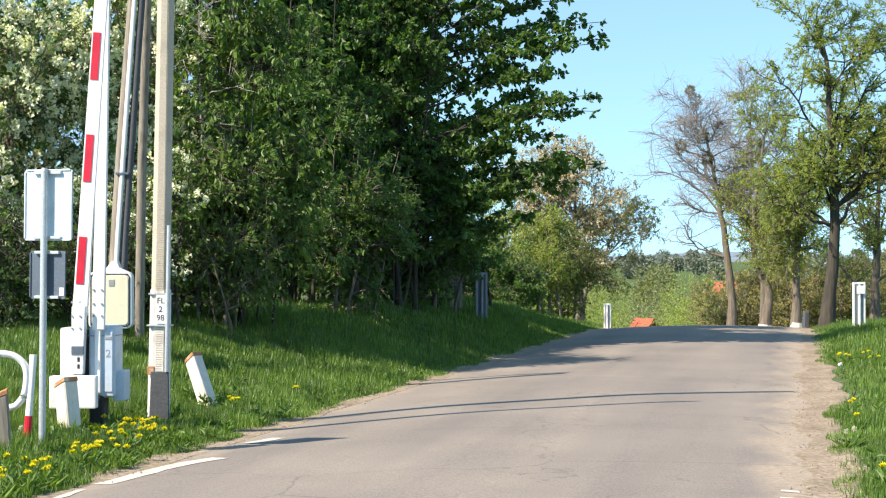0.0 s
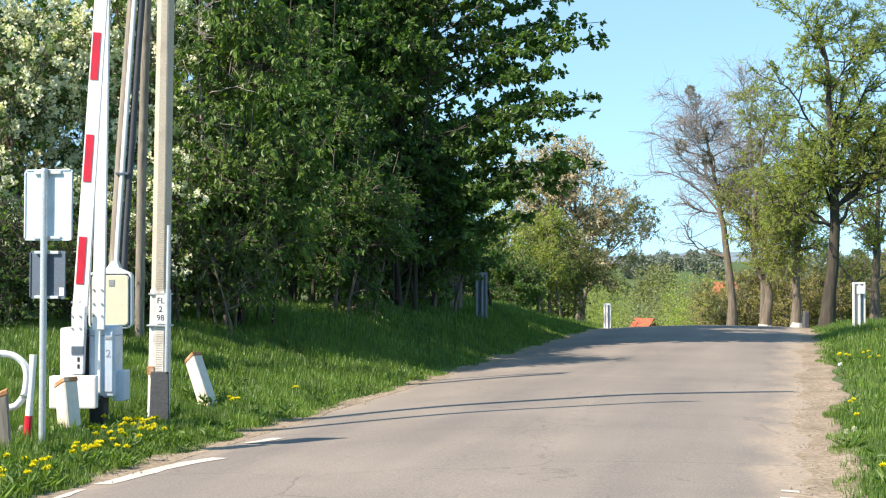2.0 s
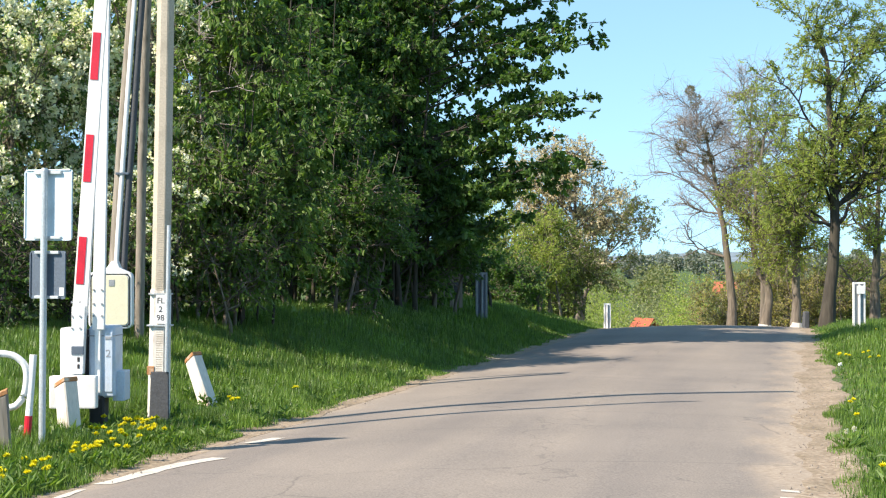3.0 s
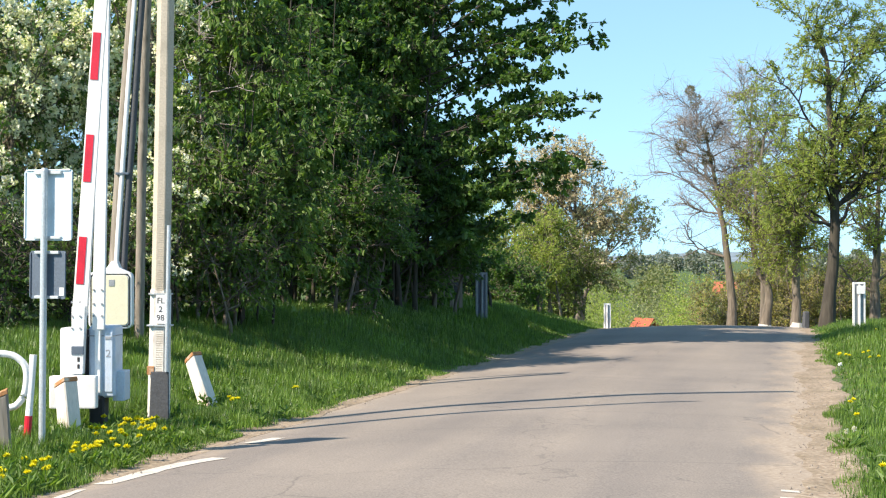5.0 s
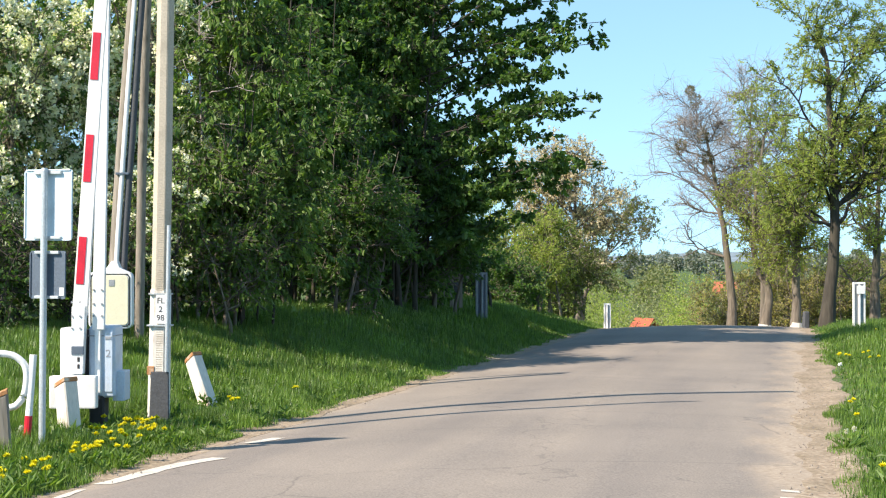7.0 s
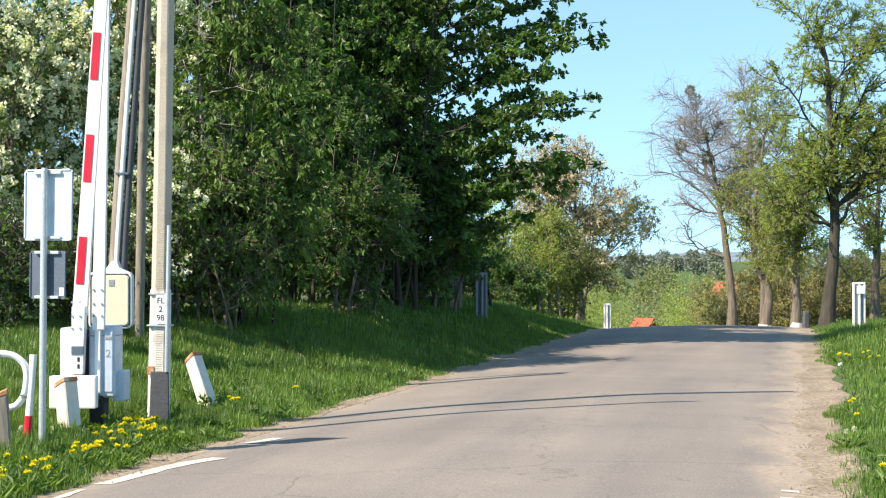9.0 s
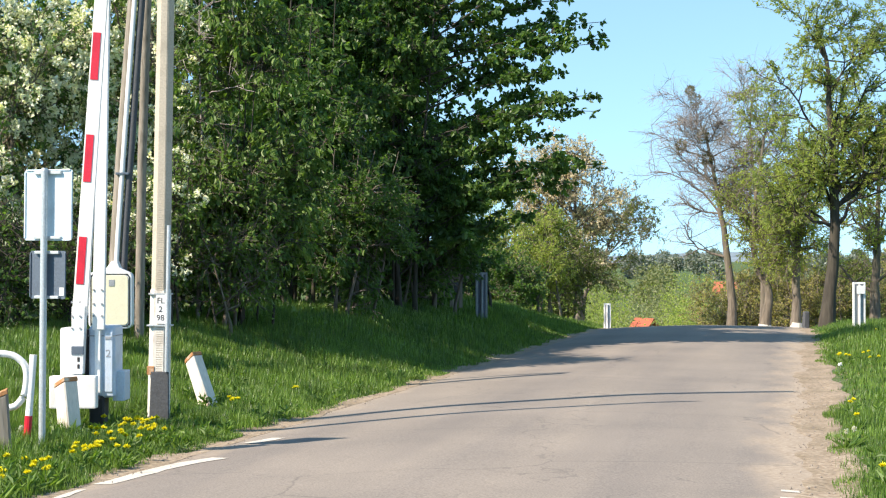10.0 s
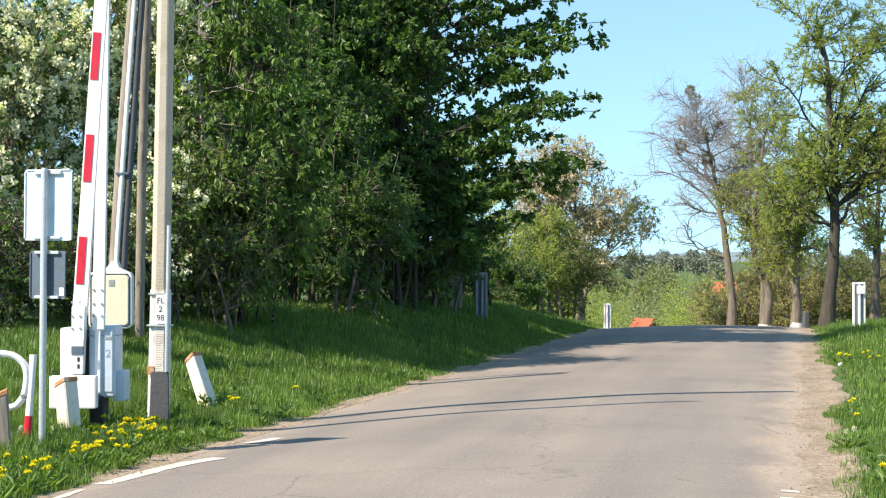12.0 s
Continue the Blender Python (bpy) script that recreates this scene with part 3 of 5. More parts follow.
def leafy_bough(parent, a, b, sag, seed):
    """One long bough from a to b with side shoots, each strung with tufts of hanging leaves."""
    rg = np.random.default_rng(seed)
    a, b = np.array(a, float), np.array(b, float)
    t = np.linspace(0, 1, 12)[:, None]
    main = a + (b - a) * t + np.array([0, 0, 1.0]) * (sag * 4 * t * (1 - t)) + rg.normal(size=(12, 3)) * 0.02
    paths, radii = [main], [0.013 * (1 - 0.8 * t[:, 0]) + 0.004]
    for k in range(9):
        f = rg.uniform(0.35, 0.97)
        p0 = main[int(f * 11)]
        d = (b - a) / np.linalg.norm(b - a) * rg.uniform(0.3, 1.0) + np.array([0, rg.normal() * 0.8, rg.normal() * 0.22])
        ln = rg.uniform(0.35, 0.85) * (1.15 - f * 0.7)
        paths.append(p0 + d * ln * t + np.array([0, 0, 0.06]) * (4 * t * (1 - t)))
        radii.append(0.009 * (1 - 0.6 * t[:, 0]))
    limb = part("limb", mesh_from("limb", *tubes(paths, radii, 5), True), M["bark_dark"], parent)
    P = []
    for k, p in enumerate(paths):
        ln = np.linalg.norm(p[-1] - p[0])
        n = int(ln * (4.2 if k else 3.4)) + 2
        f = rg.uniform(0.32 if k == 0 else 0.15, 1.0, n)
        f[0] = 1.0
        P.append(np.stack([np.interp(f * 11, np.arange(12), p[:, c]) for c in range(3)], axis=1))
    tufts = np.concatenate(P) + rg.normal(size=(sum(map(len, P)), 3)) * 0.035
    per = 8
    pos = np.repeat(tufts, per, axis=0) + rg.normal(size=(len(tufts) * per, 3)) * 0.03
    ax = rg.normal(size=pos.shape) * 0.75
    ax[:, 2] -= 0.45
    part("leaves", leaves_mesh("leaves", pos, ax, 0.125, 0.62, rg, full=True), M["leaf_dark"], limb)


rg = np.random.default_rng(210)
for i, (x, z) in enumerate(((3.55, 6.9), (3.4, 6.35), (4.15, 5.9), (4.1, 5.45), (3.4, 4.85), (3.85, 4.4), (3.9, 4.08), (3.2, 3.6), (4.05, 3.0), (3.55, 2.62), (2.7, 1.95), (2.1, 1.7), (2.4, 2.45), (2.0, 2.9), (1.8, 2.2))):
    for k, (short, dy) in enumerate(((0.0, -0.2), (0.6, -0.7), (0.95, 0.4))):
        leafy_bough(dark_tree, (0.35 + rg.normal() * 0.2, dy * 0.5, z - 0.75 + rg.normal() * 0.12 - 0.25 * short),
                    (x - short + rg.normal() * 0.06, dy, z - 0.02 + (0.22 * rg.normal() if k else 0.0)), 0.16, 300 + 4 * i + k)
# ellipsoids centred above z 8 are unseen, added to shade the foliage below
for i, (x, y, crowns, n, leaf) in enumerate((
        (-3.2, 35.4, [(0, 0, 5.2, 2.2, 1.7, 3.9), (0.3, 0, 2.3, 2.0, 1.6, 1.9), (-0.4, -0.5, 9.0, 2.5, 2.2, 1.9)], 62, 0.13),
        (-3.0, 31.0, [(0, 0, 3.7, 1.8, 1.6, 2.2), (0.2, 0, 2.0, 1.7, 1.5, 1.5)], 36, 0.125),
        (-5.4, 32.4, [(0, 0, 4.6, 1.6, 1.5, 3.4), (0.2, 0, 2.2, 1.6, 1.6, 1.7), (0, -0.5, 8.4, 2.2, 2.0, 1.8)], 44, 0.13),
        (-6.6, 37.5, [(0, 0, 5.5, 4.2, 1.8, 5.5)], 46, 0.16),
        (-1.6, 39.6, [(0, 0, 6.0, 2.7, 2.2, 4.8)], 46, 0.16))):
    bank_tree("leafy_tree", x, y, trunk=[(0, 0, 0), (0.1, 0, 2), (0, 0.2, 4), (0.2, 0, 6.5)], r0=0.06, stems=5, spread=0.6, bark="bark_dark",
              crowns=crowns, label=DARK, group="dark trees", limbs=n, subs=12, twigs=7, leaves=8, leaf=leaf, width=0.6, droop=0.8, seed=22 + i, start=0.1, shell=0.25,
              tuft=True, flat=0.6, twig_len=0.34)
FRESH = "bright fresh-leaved bush under the dark trees"
bank_tree("green_bush", -3.1, 25.5, trunk=[(0, 0, 0), (0.1, 0, 1), (0, 0.1, 2.6), (0.1, 0, 4.4)], r0=0.03, stems=6, bark="bark_dark", spread=0.25,
          crowns=[(-0.1, 0, 3.2, 1.2, 1.1, 2.7), (0.2, 0, 1.6, 1.35, 1.1, 1.4)], label=FRESH, category="bush", group="bushes under the trees",
          limbs=52, subs=10, twigs=5, leaves=8, leaf=0.115, width=0.45, leaf_material="leaf_fresh", seed=31, sub_len=0.7, start=0.05, droop=1.2,
          tuft=True, flat=0.7)
bank_tree("bare_sapling", -3.75, 25.2, trunk=[(0, 0, 0), (0.1, 0, 2), (0, 0.1, 4.4), (0.1, 0, 6.4)], r0=0.032,
          crowns=[(0.6, -0.3, 4.9, 1.1, 0.7, 0.9), (0.2, -0.2, 3.6, 1.0, 0.6, 0.8)], label="pale leafless sapling among the bushes", category="tree",
          limbs=9, subs=3, twigs=2, leaves=0, bark="twig", seed=34, sub_len=0.5, start=0.4, rise=(0.0, 0.35), twig_r=0.004)
bank_tree("green_bush", -1.6, 29.6, trunk=[(0, 0, 0), (0.1, 0, 1), (0, 0.1, 2.2), (0.1, 0, 3.0)], r0=0.05, stems=4, spread=0.4,
          crowns=[(0, 0, 2.0, 1.2, 1.0, 1.8)], label=FRESH, category="bush", group="bushes under the trees",
          limbs=24, subs=10, twigs=7, leaves=10, leaf=0.10, leaf_material="leaf_dark", seed=32, sub_len=0.7, start=0.05, droop=0.5)

for i, (x, y, rx, h) in enumerate(((-0.2, 35.6, 1.0, 2.2), (-2.0, 34.2, 1.3, 2.6), (-3.8, 32.6, 1.4, 2.6), (-5.4, 31.0, 1.4, 2.6), (1.9, 46.5, 0.95, 1.5),
                                 (-6.9, 25.0, 1.2, 1.9), (-7.2, 37.0, 1.6, 2.6), (-5.0, 37.4, 1.6, 2.4), (-3.0, 36.6, 1.5, 2.4), (-1.2, 37.6, 1.5, 2.2), (0.4, 41.5, 1.2, 1.7), (-9.0, 33.0, 1.8, 2.8), (-5.4, 26.8, 1.2, 1.7), (-8.2, 24.6, 1.2, 2.0))):
    bank_tree("green_bush", x, y, trunk=[(0, 0, 0), (0.1, 0, h * 0.4), (0, 0.1, h * 0.9)], r0=0.05, stems=5, spread=0.4,
              bark="bark" if i % 4 == 0 else "bark_dark",
              crowns=[(0, 0, h * 0.55, rx, 1.0, h * 0.55)], label="dark shaded undergrowth bush under the trees", category="bush", group="bushes under the trees",
              limbs=18, subs=9, twigs=6, leaves=8, leaf=0.11, leaf_material="leaf_dark", seed=35 + i, sub_len=0.7, start=0.02, droop=0.5)

bank_tree("green_bush", -3.3, 24.9, trunk=[(0, 0, 0), (0.1, 0, 0.8), (0, 0.1, 1.9)], r0=0.04, stems=6, spread=0.35,
          crowns=[(0, 0, 1.5, 1.0, 0.8, 1.4)], label="fresh-leaved brown-stemmed bush at the edge of the trees", category="bush", group="bushes under the trees",
          limbs=26, subs=9, twigs=6, leaves=5, leaf=0.09, leaf_material="leaf_fresh", seed=33, sub_len=0.6, start=0.02, droop=0.5)

# ---- shrubs and trees round the brow ----
MID = "yellow-green spring shrub beside the road"
for i, (x, y, rx, h, mat_, n) in enumerate(((2.3, 54.0, 1.7, 4.3, "leaf_yellow", 34), (4.1, 57.0, 1.5, 3.6, "leaf_olive", 28), (0.9, 51.0, 1.3, 2.4, "leaf_fresh", 22), (0.2, 57.0, 2.2, 6.4, "leaf_olive", 34), (3.0, 50.5, 1.3, 3.3, "leaf_yellow", 28))):
    bank_tree("spring_shrub", x, y, trunk=[(0, 0, 0), (0, 0, h * 0.4), (0.1, 0, h * 0.9)], r0=0.06, stems=4, spread=0.3,
              crowns=[(0, 0, h * 0.55, rx, rx, h * 0.5)], label=MID, category="shrub", group="shrubs by the brow",
              limbs=n, subs=9, twigs=6, leaves=9, leaf=0.09, leaf_material=mat_, seed=41 + i, sub_len=0.6, start=0.05)
bank_tree("blossom_tree", 5.0, 62.0, trunk=[(0, 0, 0), (0.2, 0, 1.2), (-0.1, 0, 3), (0, 0, 6.5)], r0=0.2,
          crowns=[(-0.3, 0, 4.3, 2.6, 2.0, 3.0), (-1.3, 0, 5.8, 1.7, 1.5, 2.2)], label="tree with pale buff catkins and thin leaves", category="tree",
          limbs=34, subs=12, twigs=7, leaves=7, leaf=0.10, leaf_material="leaf_buff", seed=51, start=0.2, twig_r=0.009)
bank_tree("olive_tree", 5.5, 66.0, trunk=[(0, 0, 0), (0.1, 0, 1.5), (0.7, 0, 2.6), (1.4, 0, 4.2)], r0=0.13,
          crowns=[(1.4, 0, 4.0, 2.1, 2.0, 2.2)], label="spreading tree in thin olive spring leaf", category="tree",
          limbs=22, subs=11, twigs=7, leaves=5, leaf=0.10, leaf_material="leaf_olive", seed=52, start=0.2, twig_r=0.009)

# ---- avenue on the far side ----
BARE = "bare grey-brown avenue tree with mistletoe clumps"
bare = bank_tree("bare_tree", 10.5, 60.0, trunk=[(0, 0, 0), (-0.05, 0, 1.6), (-0.25, 0, 3.8), (-0.6, 0, 5.6), (-1.0, 0, 7.6)], r0=0.20,
                 crowns=[(-1.3, 0, 6.4, 2.7, 2.2, 3.4), (0.5, 0, 7.2, 1.5, 1.5, 3.0), (-2.7, 0, 4.7, 1.6, 1.4, 1.3, 2.2), (-1.4, 0, 8.3, 1.7, 1.4, 1.7, 1.6)], label=BARE,
                 limbs=22, subs=16, twigs=10, leaves=0, seed=61, start=0.32, rise=(0.25, 1.0), sub_len=1.0, twig_len=0.65, wob=0.26, twig_r=0.0052, lift=0.05)
bank_tree("bare_tree", 12.75, 66.0, trunk=[(0, 0, 0), (0.05, 0, 3), (-0.3, 0, 6), (-0.5, 0, 8.5), (-0.4, 0, 9.6)], r0=0.13,
          crowns=[(-0.5, 0, 8.4, 1.7, 1.7, 4.0), (-1.8, 0, 7.0, 1.8, 1.5, 2.4)], label="tall bare avenue tree with upright twigs",
          limbs=22, subs=17, twigs=11, leaves=0, seed=66, start=0.3, rise=(1.2, 2.2), sub_len=1.2, twig_len=0.6, wob=0.14, twig_r=0.0065, lift=0.02)
pollard = bank_tree("crooked_tree", 11.26, 58.0, trunk=[(0, 0, 0), (0.12, 0, 1.0), (0.2, 0, 1.7), (-0.35, 0, 2.5), (-0.4, 0, 4), (0, 0, 7)], r0=0.21,
          crowns=[(0.3, 0, 5.6, 2.0, 1.6, 3.6)], label="crooked pollarded tree with sparse yellow-green leaves",
          limbs=20, subs=15, twigs=9, leaves=6, leaf=0.085, rise=(0.9, 1.7), leaf_material="leaf_yellow", seed=62, start=0.35, wob=0.18, twig_r=0.008)
slim = bank_tree("avenue_tree", 11.95, 56.0, trunk=[(0, 0, 0), (0.0, 0, 2), (0.15, 0, 4), (0.1, 0, 7)], r0=0.19,
          crowns=[(-0.2, 0, 5.0, 1.9, 1.6, 3.2)], label="slim avenue tree in yellow-green spring leaf", bark="bark",
          limbs=24, subs=13, twigs=8, leaves=9, leaf=0.08, rise=(0.9, 1.7), leaf_material="leaf_yellow", seed=63, start=0.3, twig_r=0.007)
bank_tree("avenue_tree", 10.66, 46.0, trunk=[(0, 0, 0), (0.12, 0, 1.1), (0.3, 0, 2.4), (0.18, 0, 3.6), (0.32, 0, 4.8), (0.02, 0, 6.2), (0.1, 0, 7.4), (-0.25, 0, 8.4)], r0=0.205,
          crowns=[(0.2, 0, 7.6, 2.2, 2.2, 4.2), (0.0, 0, 9.2, 1.4, 1.4, 2.2, 1.6), (2.3, 0, 6.0, 2.2, 1.8, 3.8), (-1.0, 0, 5.8, 1.5, 1.3, 2.9, 1.8)], label="large dark-trunked avenue tree in sparse fresh leaf", bark="bark_dark",
          limbs=30, subs=14, twigs=8, leaves=15, leaf=0.074, rise=(0.8, 1.6), leaf_material="leaf_yellow", seed=64, start=0.28, shell=0.15, wob=0.2, twig_r=0.006, sub_len=1.0)
bank_tree("avenue_tree", 16.2, 62.0, trunk=[(0, 0, 0), (0, 0, 2), (0.15, 0, 4), (0.1, 0, 8)], r0=0.24,
          crowns=[(0, 0, 6, 2.6, 2.2, 4.5)], label="avenue tree in sparse yellow-green spring leaf", bark="bark",
          limbs=20, subs=12, twigs=8, leaves=8, leaf=0.085, rise=(0.8, 1.6), leaf_material="leaf_yellow", seed=65, start=0.2, twig_r=0.008)
for i, (x, y, rx, h, mat_) in enumerate(((12.4, 68.0, 1.6, 2.9, "leaf_hedge"), (14.6, 70.0, 1.8, 3.6, "leaf_hedge"), (16.6, 67.0, 1.7, 3.4, "leaf_olive"),
                                         (18.5, 70.0, 1.9, 3.4, "leaf_hedge"), (13.5, 80.0, 2.4, 3.8, "leaf_hedge"), (16.2, 78.0, 2.2, 4.4, "leaf_hedge"), (14.9, 66.0, 1.5, 3.2, "leaf_hedge"), (20.4, 76.0, 2.2, 4.6, "leaf_hedge"))):
    bank_tree("hedge_bush", x, y, trunk=[(0, 0, 0), (0, 0, h * 0.4), (0.1, 0, h * 0.9)], r0=0.06, stems=5, spread=0.4,
              crowns=[(0, 0, h * 0.5, rx, rx * 0.8, h * 0.5)], label="yellowish thinly leaved hedge bush behind the avenue", category="bush", group="hedge behind the avenue",
              limbs=20, subs=9, twigs=6, leaves=5, leaf=0.11, leaf_material=mat_, seed=71 + i, sub_len=0.8, start=0.05, twig_r=0.008)


for ob, r in ((pollard, 0.235), (slim, 0.21)):
    part("whitewash_band", rod((0.01, 0, 0.16), (0.03, 0, 0.42), r * 1.06, r * 0.98, 14), M["lime"], ob, "flaking whitewash band on the trunk")


def clump(name, parent, at, r, seed):
    """A ball of mistletoe: many short forked stems with small leaves."""
    rg = np.random.default_rng(seed)
    n = 300
    d = rg.normal(size=(n, 3))
    d /= np.linalg.norm(d, axis=1, keepdims=True)
    pos = np.array(at) + d * (r * rg.uniform(0.15, 1, n) ** 0.5)[:, None]
    part(name, leaves_mesh(name, pos, d + rg.normal(size=(n, 3)) * 0.4, 0.10, 0.3, rg), M["mistletoe"], parent, "dense olive mistletoe ball")


for i, (x, z, r) in enumerate(((9.15, 7.70, 0.24), (8.98, 8.08, 0.15), (8.65, 6.05, 0.2), (9.45, 6.4, 0.2), (9.6, 5.6, 0.2), (7.3, 2.9, 0.2))):
    clump("mistletoe", bare, (x - 10.5, 0.0, z - g(10.5, 60.0)), r, 80 + i)


# ---- the valley and the distance ----
def woods(name, count, xr, yr, hr, leaf, material, seed, label):
    """Far bushes and trees as one mass of leafy heads on trunks."""
    rg = np.random.default_rng(seed)
    P, AX = [], []
    for i in range(count):
        x, y = rg.uniform(*xr), rg.uniform(*yr)
        if abs(x / y - 0.1215) < 0.016 and y < 121:      # kept clear: the camera's line of sight to the outbuilding
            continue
        h = rg.uniform(*hr)
        z0 = g(x, y)
        w = h * rg.uniform(0.35, 0.6)
        n = int(620 * max(0.6, h / 5))
        for k in range(3):
            c = np.array([x + rg.normal() * w * 0.4, y + rg.normal() * w * 0.4, z0 + h * rg.uniform(0.3, 0.75)])
            d = rg.normal(size=(n // 3, 3))
            d /= np.linalg.norm(d, axis=1, keepdims=True)
            P.append(c + d * np.array([w * 0.7, w * 0.7, h * 0.35]) * (rg.uniform(0.2, 1, n // 3) ** 0.5)[:, None])
            AX.append(d + rg.normal(size=d.shape) * 0.5)
    ob = part(name, leaves_mesh(name, np.concatenate(P), np.concatenate(AX), leaf, 0.7, rg), M[material])
    return tagged(ob, label, "woodland", kind="stuff")


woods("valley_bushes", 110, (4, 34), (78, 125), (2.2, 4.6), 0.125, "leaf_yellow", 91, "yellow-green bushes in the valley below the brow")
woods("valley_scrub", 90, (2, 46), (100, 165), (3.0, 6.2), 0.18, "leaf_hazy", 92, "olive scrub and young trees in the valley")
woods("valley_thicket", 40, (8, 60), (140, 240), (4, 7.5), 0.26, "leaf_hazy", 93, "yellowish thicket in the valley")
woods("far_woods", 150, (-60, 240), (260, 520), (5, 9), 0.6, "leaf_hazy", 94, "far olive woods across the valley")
woods("far_woodland", 160, (-160, 480), (560, 900), (6, 11), 1.1, "leaf_far", 95, "far woodland on the horizon, coloured pale for haze")

hx = np.linspace(-1600, 2600, 120)
hz = 16 + 7 * np.sin(hx * 0.004) + 4 * np.sin(hx * 0.011 + 2)
hv = np.concatenate([np.column_stack([hx, np.full(120, 2700.0), np.full(120, -12.0)]), np.column_stack([hx, np.full(120, 2900.0), hz])])
hq = np.stack([np.arange(119), np.arange(1, 120), np.arange(1, 120) + 120, np.arange(119) + 120], axis=1)
# the hills' blue-grey is aerial haze put into the base colour
M["hill"] = plain("wooded_hill_haze_tinted", (0.17, 0.22, 0.26), 1.0, vary=0.2, scale=0.01, bumps=0)
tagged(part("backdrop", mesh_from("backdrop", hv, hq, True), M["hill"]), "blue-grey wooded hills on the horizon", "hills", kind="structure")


def house(x, y, w, d, wall, roof, turn, label):
    h = thing("house", pose(x, y, g(x, y) - 0.1, 0, 0, turn), label, "house", "village houses")
    part("wall", prism([(-w / 2, 0), (w / 2, 0), (w / 2, wall), (0, wall + roof), (-w / 2, wall)], d, (0, -d / 2, 0)), M["house_wall"], h)
    for sgn in (-1, 1):
        ln = math.hypot(w / 2, roof) + 0.5
        part("roof", box((ln, d + 0.8, 0.14), (0, 0, 0), 0.02, Matrix.Translation((sgn * (w / 4 + 0.12), 0, wall + roof / 2 + 0.02)) @ Matrix.Rotation(sgn * math.atan2(roof, w / 2), 4, 'Y')), M["tile"], h, "red tiled roof slope")
    for k in (-0.25, 0.25):
        win = part("window", box((0.9, 0.1, 1.1), (w * k, -d / 2 - 0.03, wall * 0.55), 0.02), M["white"], h)
        part("pane", box((0.7, 0.04, 0.9), (w * k, -d / 2 - 0.09, wall * 0.55), 0.0), M["glass"], win)
    return h


house(14.75, 121, 2.0, 1.5, 1.0, 1.25, 30, "small pale outbuilding with a red tiled roof below the brow")
house(45.0, 262, 2.8, 3.4, 4.2, 2.0, 60, "distant house with a red tiled roof among trees")
house(33.5, 216, 3.0, 3.0, 2.0, 1.4, 80, "distant low house with a red tiled roof among bushes")


# ---- crossing equipment on the verge ----
def guard_post(x, y, h, lean_x, lean_y, turn, label, shaft="post_lime"):
    p = thing("guard_post", pose(x, y, g(x, y) - 0.05, lean_x, lean_y, turn), label, "guard post", "whitewashed guard posts")
    w = 0.078
    part("shaft", prism([(-w, 0), (w, 0), (w * 0.92, h - 0.04), (-w * 0.92, h - 0.09)], 0.17, (0, -0.085, 0), 0.012), M[shaft], p)
    part("cap", prism([(-w * 0.96, h - 0.09), (w * 0.96, h - 0.04), (w * 0.9, h), (-w * 0.8, h - 0.05)], 0.174, (0, -0.087, 0), 0.004), M["orange"], p, "flaking orange cap")
    return p


guard_post(-2.66, 18.9, 0.69, 0, -22, -28, "leaning whitewashed guard post with flaking orange cap in grass")
guard_post(-3.475, 15.45, 0.60, 0, -7, -34, "whitewashed guard post with rusty orange cap before the barrier")
# wood colour on this shaft stands in for its shaded side
guard_post(-3.67, 13.8, 0.66, 0, -3, 12, "guard post coloured dark for its shaded side, with orange cap beside the railing", "old_wood")

# sign post with two plates seen from behind
sp = thing("sign_post", pose(-3.49, 14.4, g(-3.49, 14.4), 0, 0.5, -22), "galvanised sign post with two plates seen from behind", "road sign")
part("post", rod((0, 0, -0.1), (0, 0, 2.46), 0.030, sides=16), M["zinc"], sp)
part("post_cap", rod((0, 0, 2.46), (0, 0, 2.485), 0.032, 0.027, sides=16), M["zinc"], sp)
up = part("upper_plate", prism(round_rect(0.50, 0.62, 0.03), 0.004, (0.008, 0.050, 2.165)), M["plate"], sp, "pale back of a rectangular sign plate")
for px in (-0.233, 0.249):
    part("rim", box((0.012, 0.014, 0.58), (px, 0.045, 2.165), 0.003), M["plate"], up)
for pz in (1.86, 2.47):
    part("rim", box((0.46, 0.014, 0.012), (0.008, 0.045, pz), 0.003), M["plate"], up)
for pz in (1.88, 2.445):
    part("clamp", box((0.28, 0.03, 0.026), (0.01, 0.036, pz), 0.006), M["zinc"], sp, "zinc clamp bracket")
lp = part("lower_plate", prism(round_rect(0.37, 0.42, 0.02), 0.004, (0.01, 0.050, 1.555)), M["dark_plate"], sp, "dull dark back of a smaller plate")
for px in (-0.17, 0.19):
    part("rim", box((0.010, 0.014, 0.39), (px, 0.045, 1.555), 0.003), M["dark_plate"], lp)
part("sticker", box((0.045, 0.004, 0.07), (0.155, 0.047, 1.41), 0.001), M["white"], lp, "small white sticker")
for pz in (1.36, 1.75):
    part("clamp", box((0.25, 0.03, 0.026), (0.01, 0.036, pz), 0.006), M["zinc"], sp, "zinc clamp bracket")

# white tube railing
rl = thing("railing", pose(-3.64, 14.7, g(-3.64, 14.7) + 0.075, 0, 0, 8), "white tubular hoop railing with red foot bands", "railing")
part("hoop", pipe([(-1.1, 0, 0.32), (-1.1, 0, 0.62), (-1.0, 0, 0.74), (-0.6, 0, 0.76), (-0.25, 0, 0.75), (-0.12, 0, 0.70), (-0.06, 0, 0.60), (-0.07, 0, 0.42), (-0.12, 0, 0.32), (-0.22, 0, 0.27), (-0.6, 0, 0.26), (-1.0, 0, 0.26), (-1.1, 0, 0.32)], 0.031, 12), M["white"], rl)
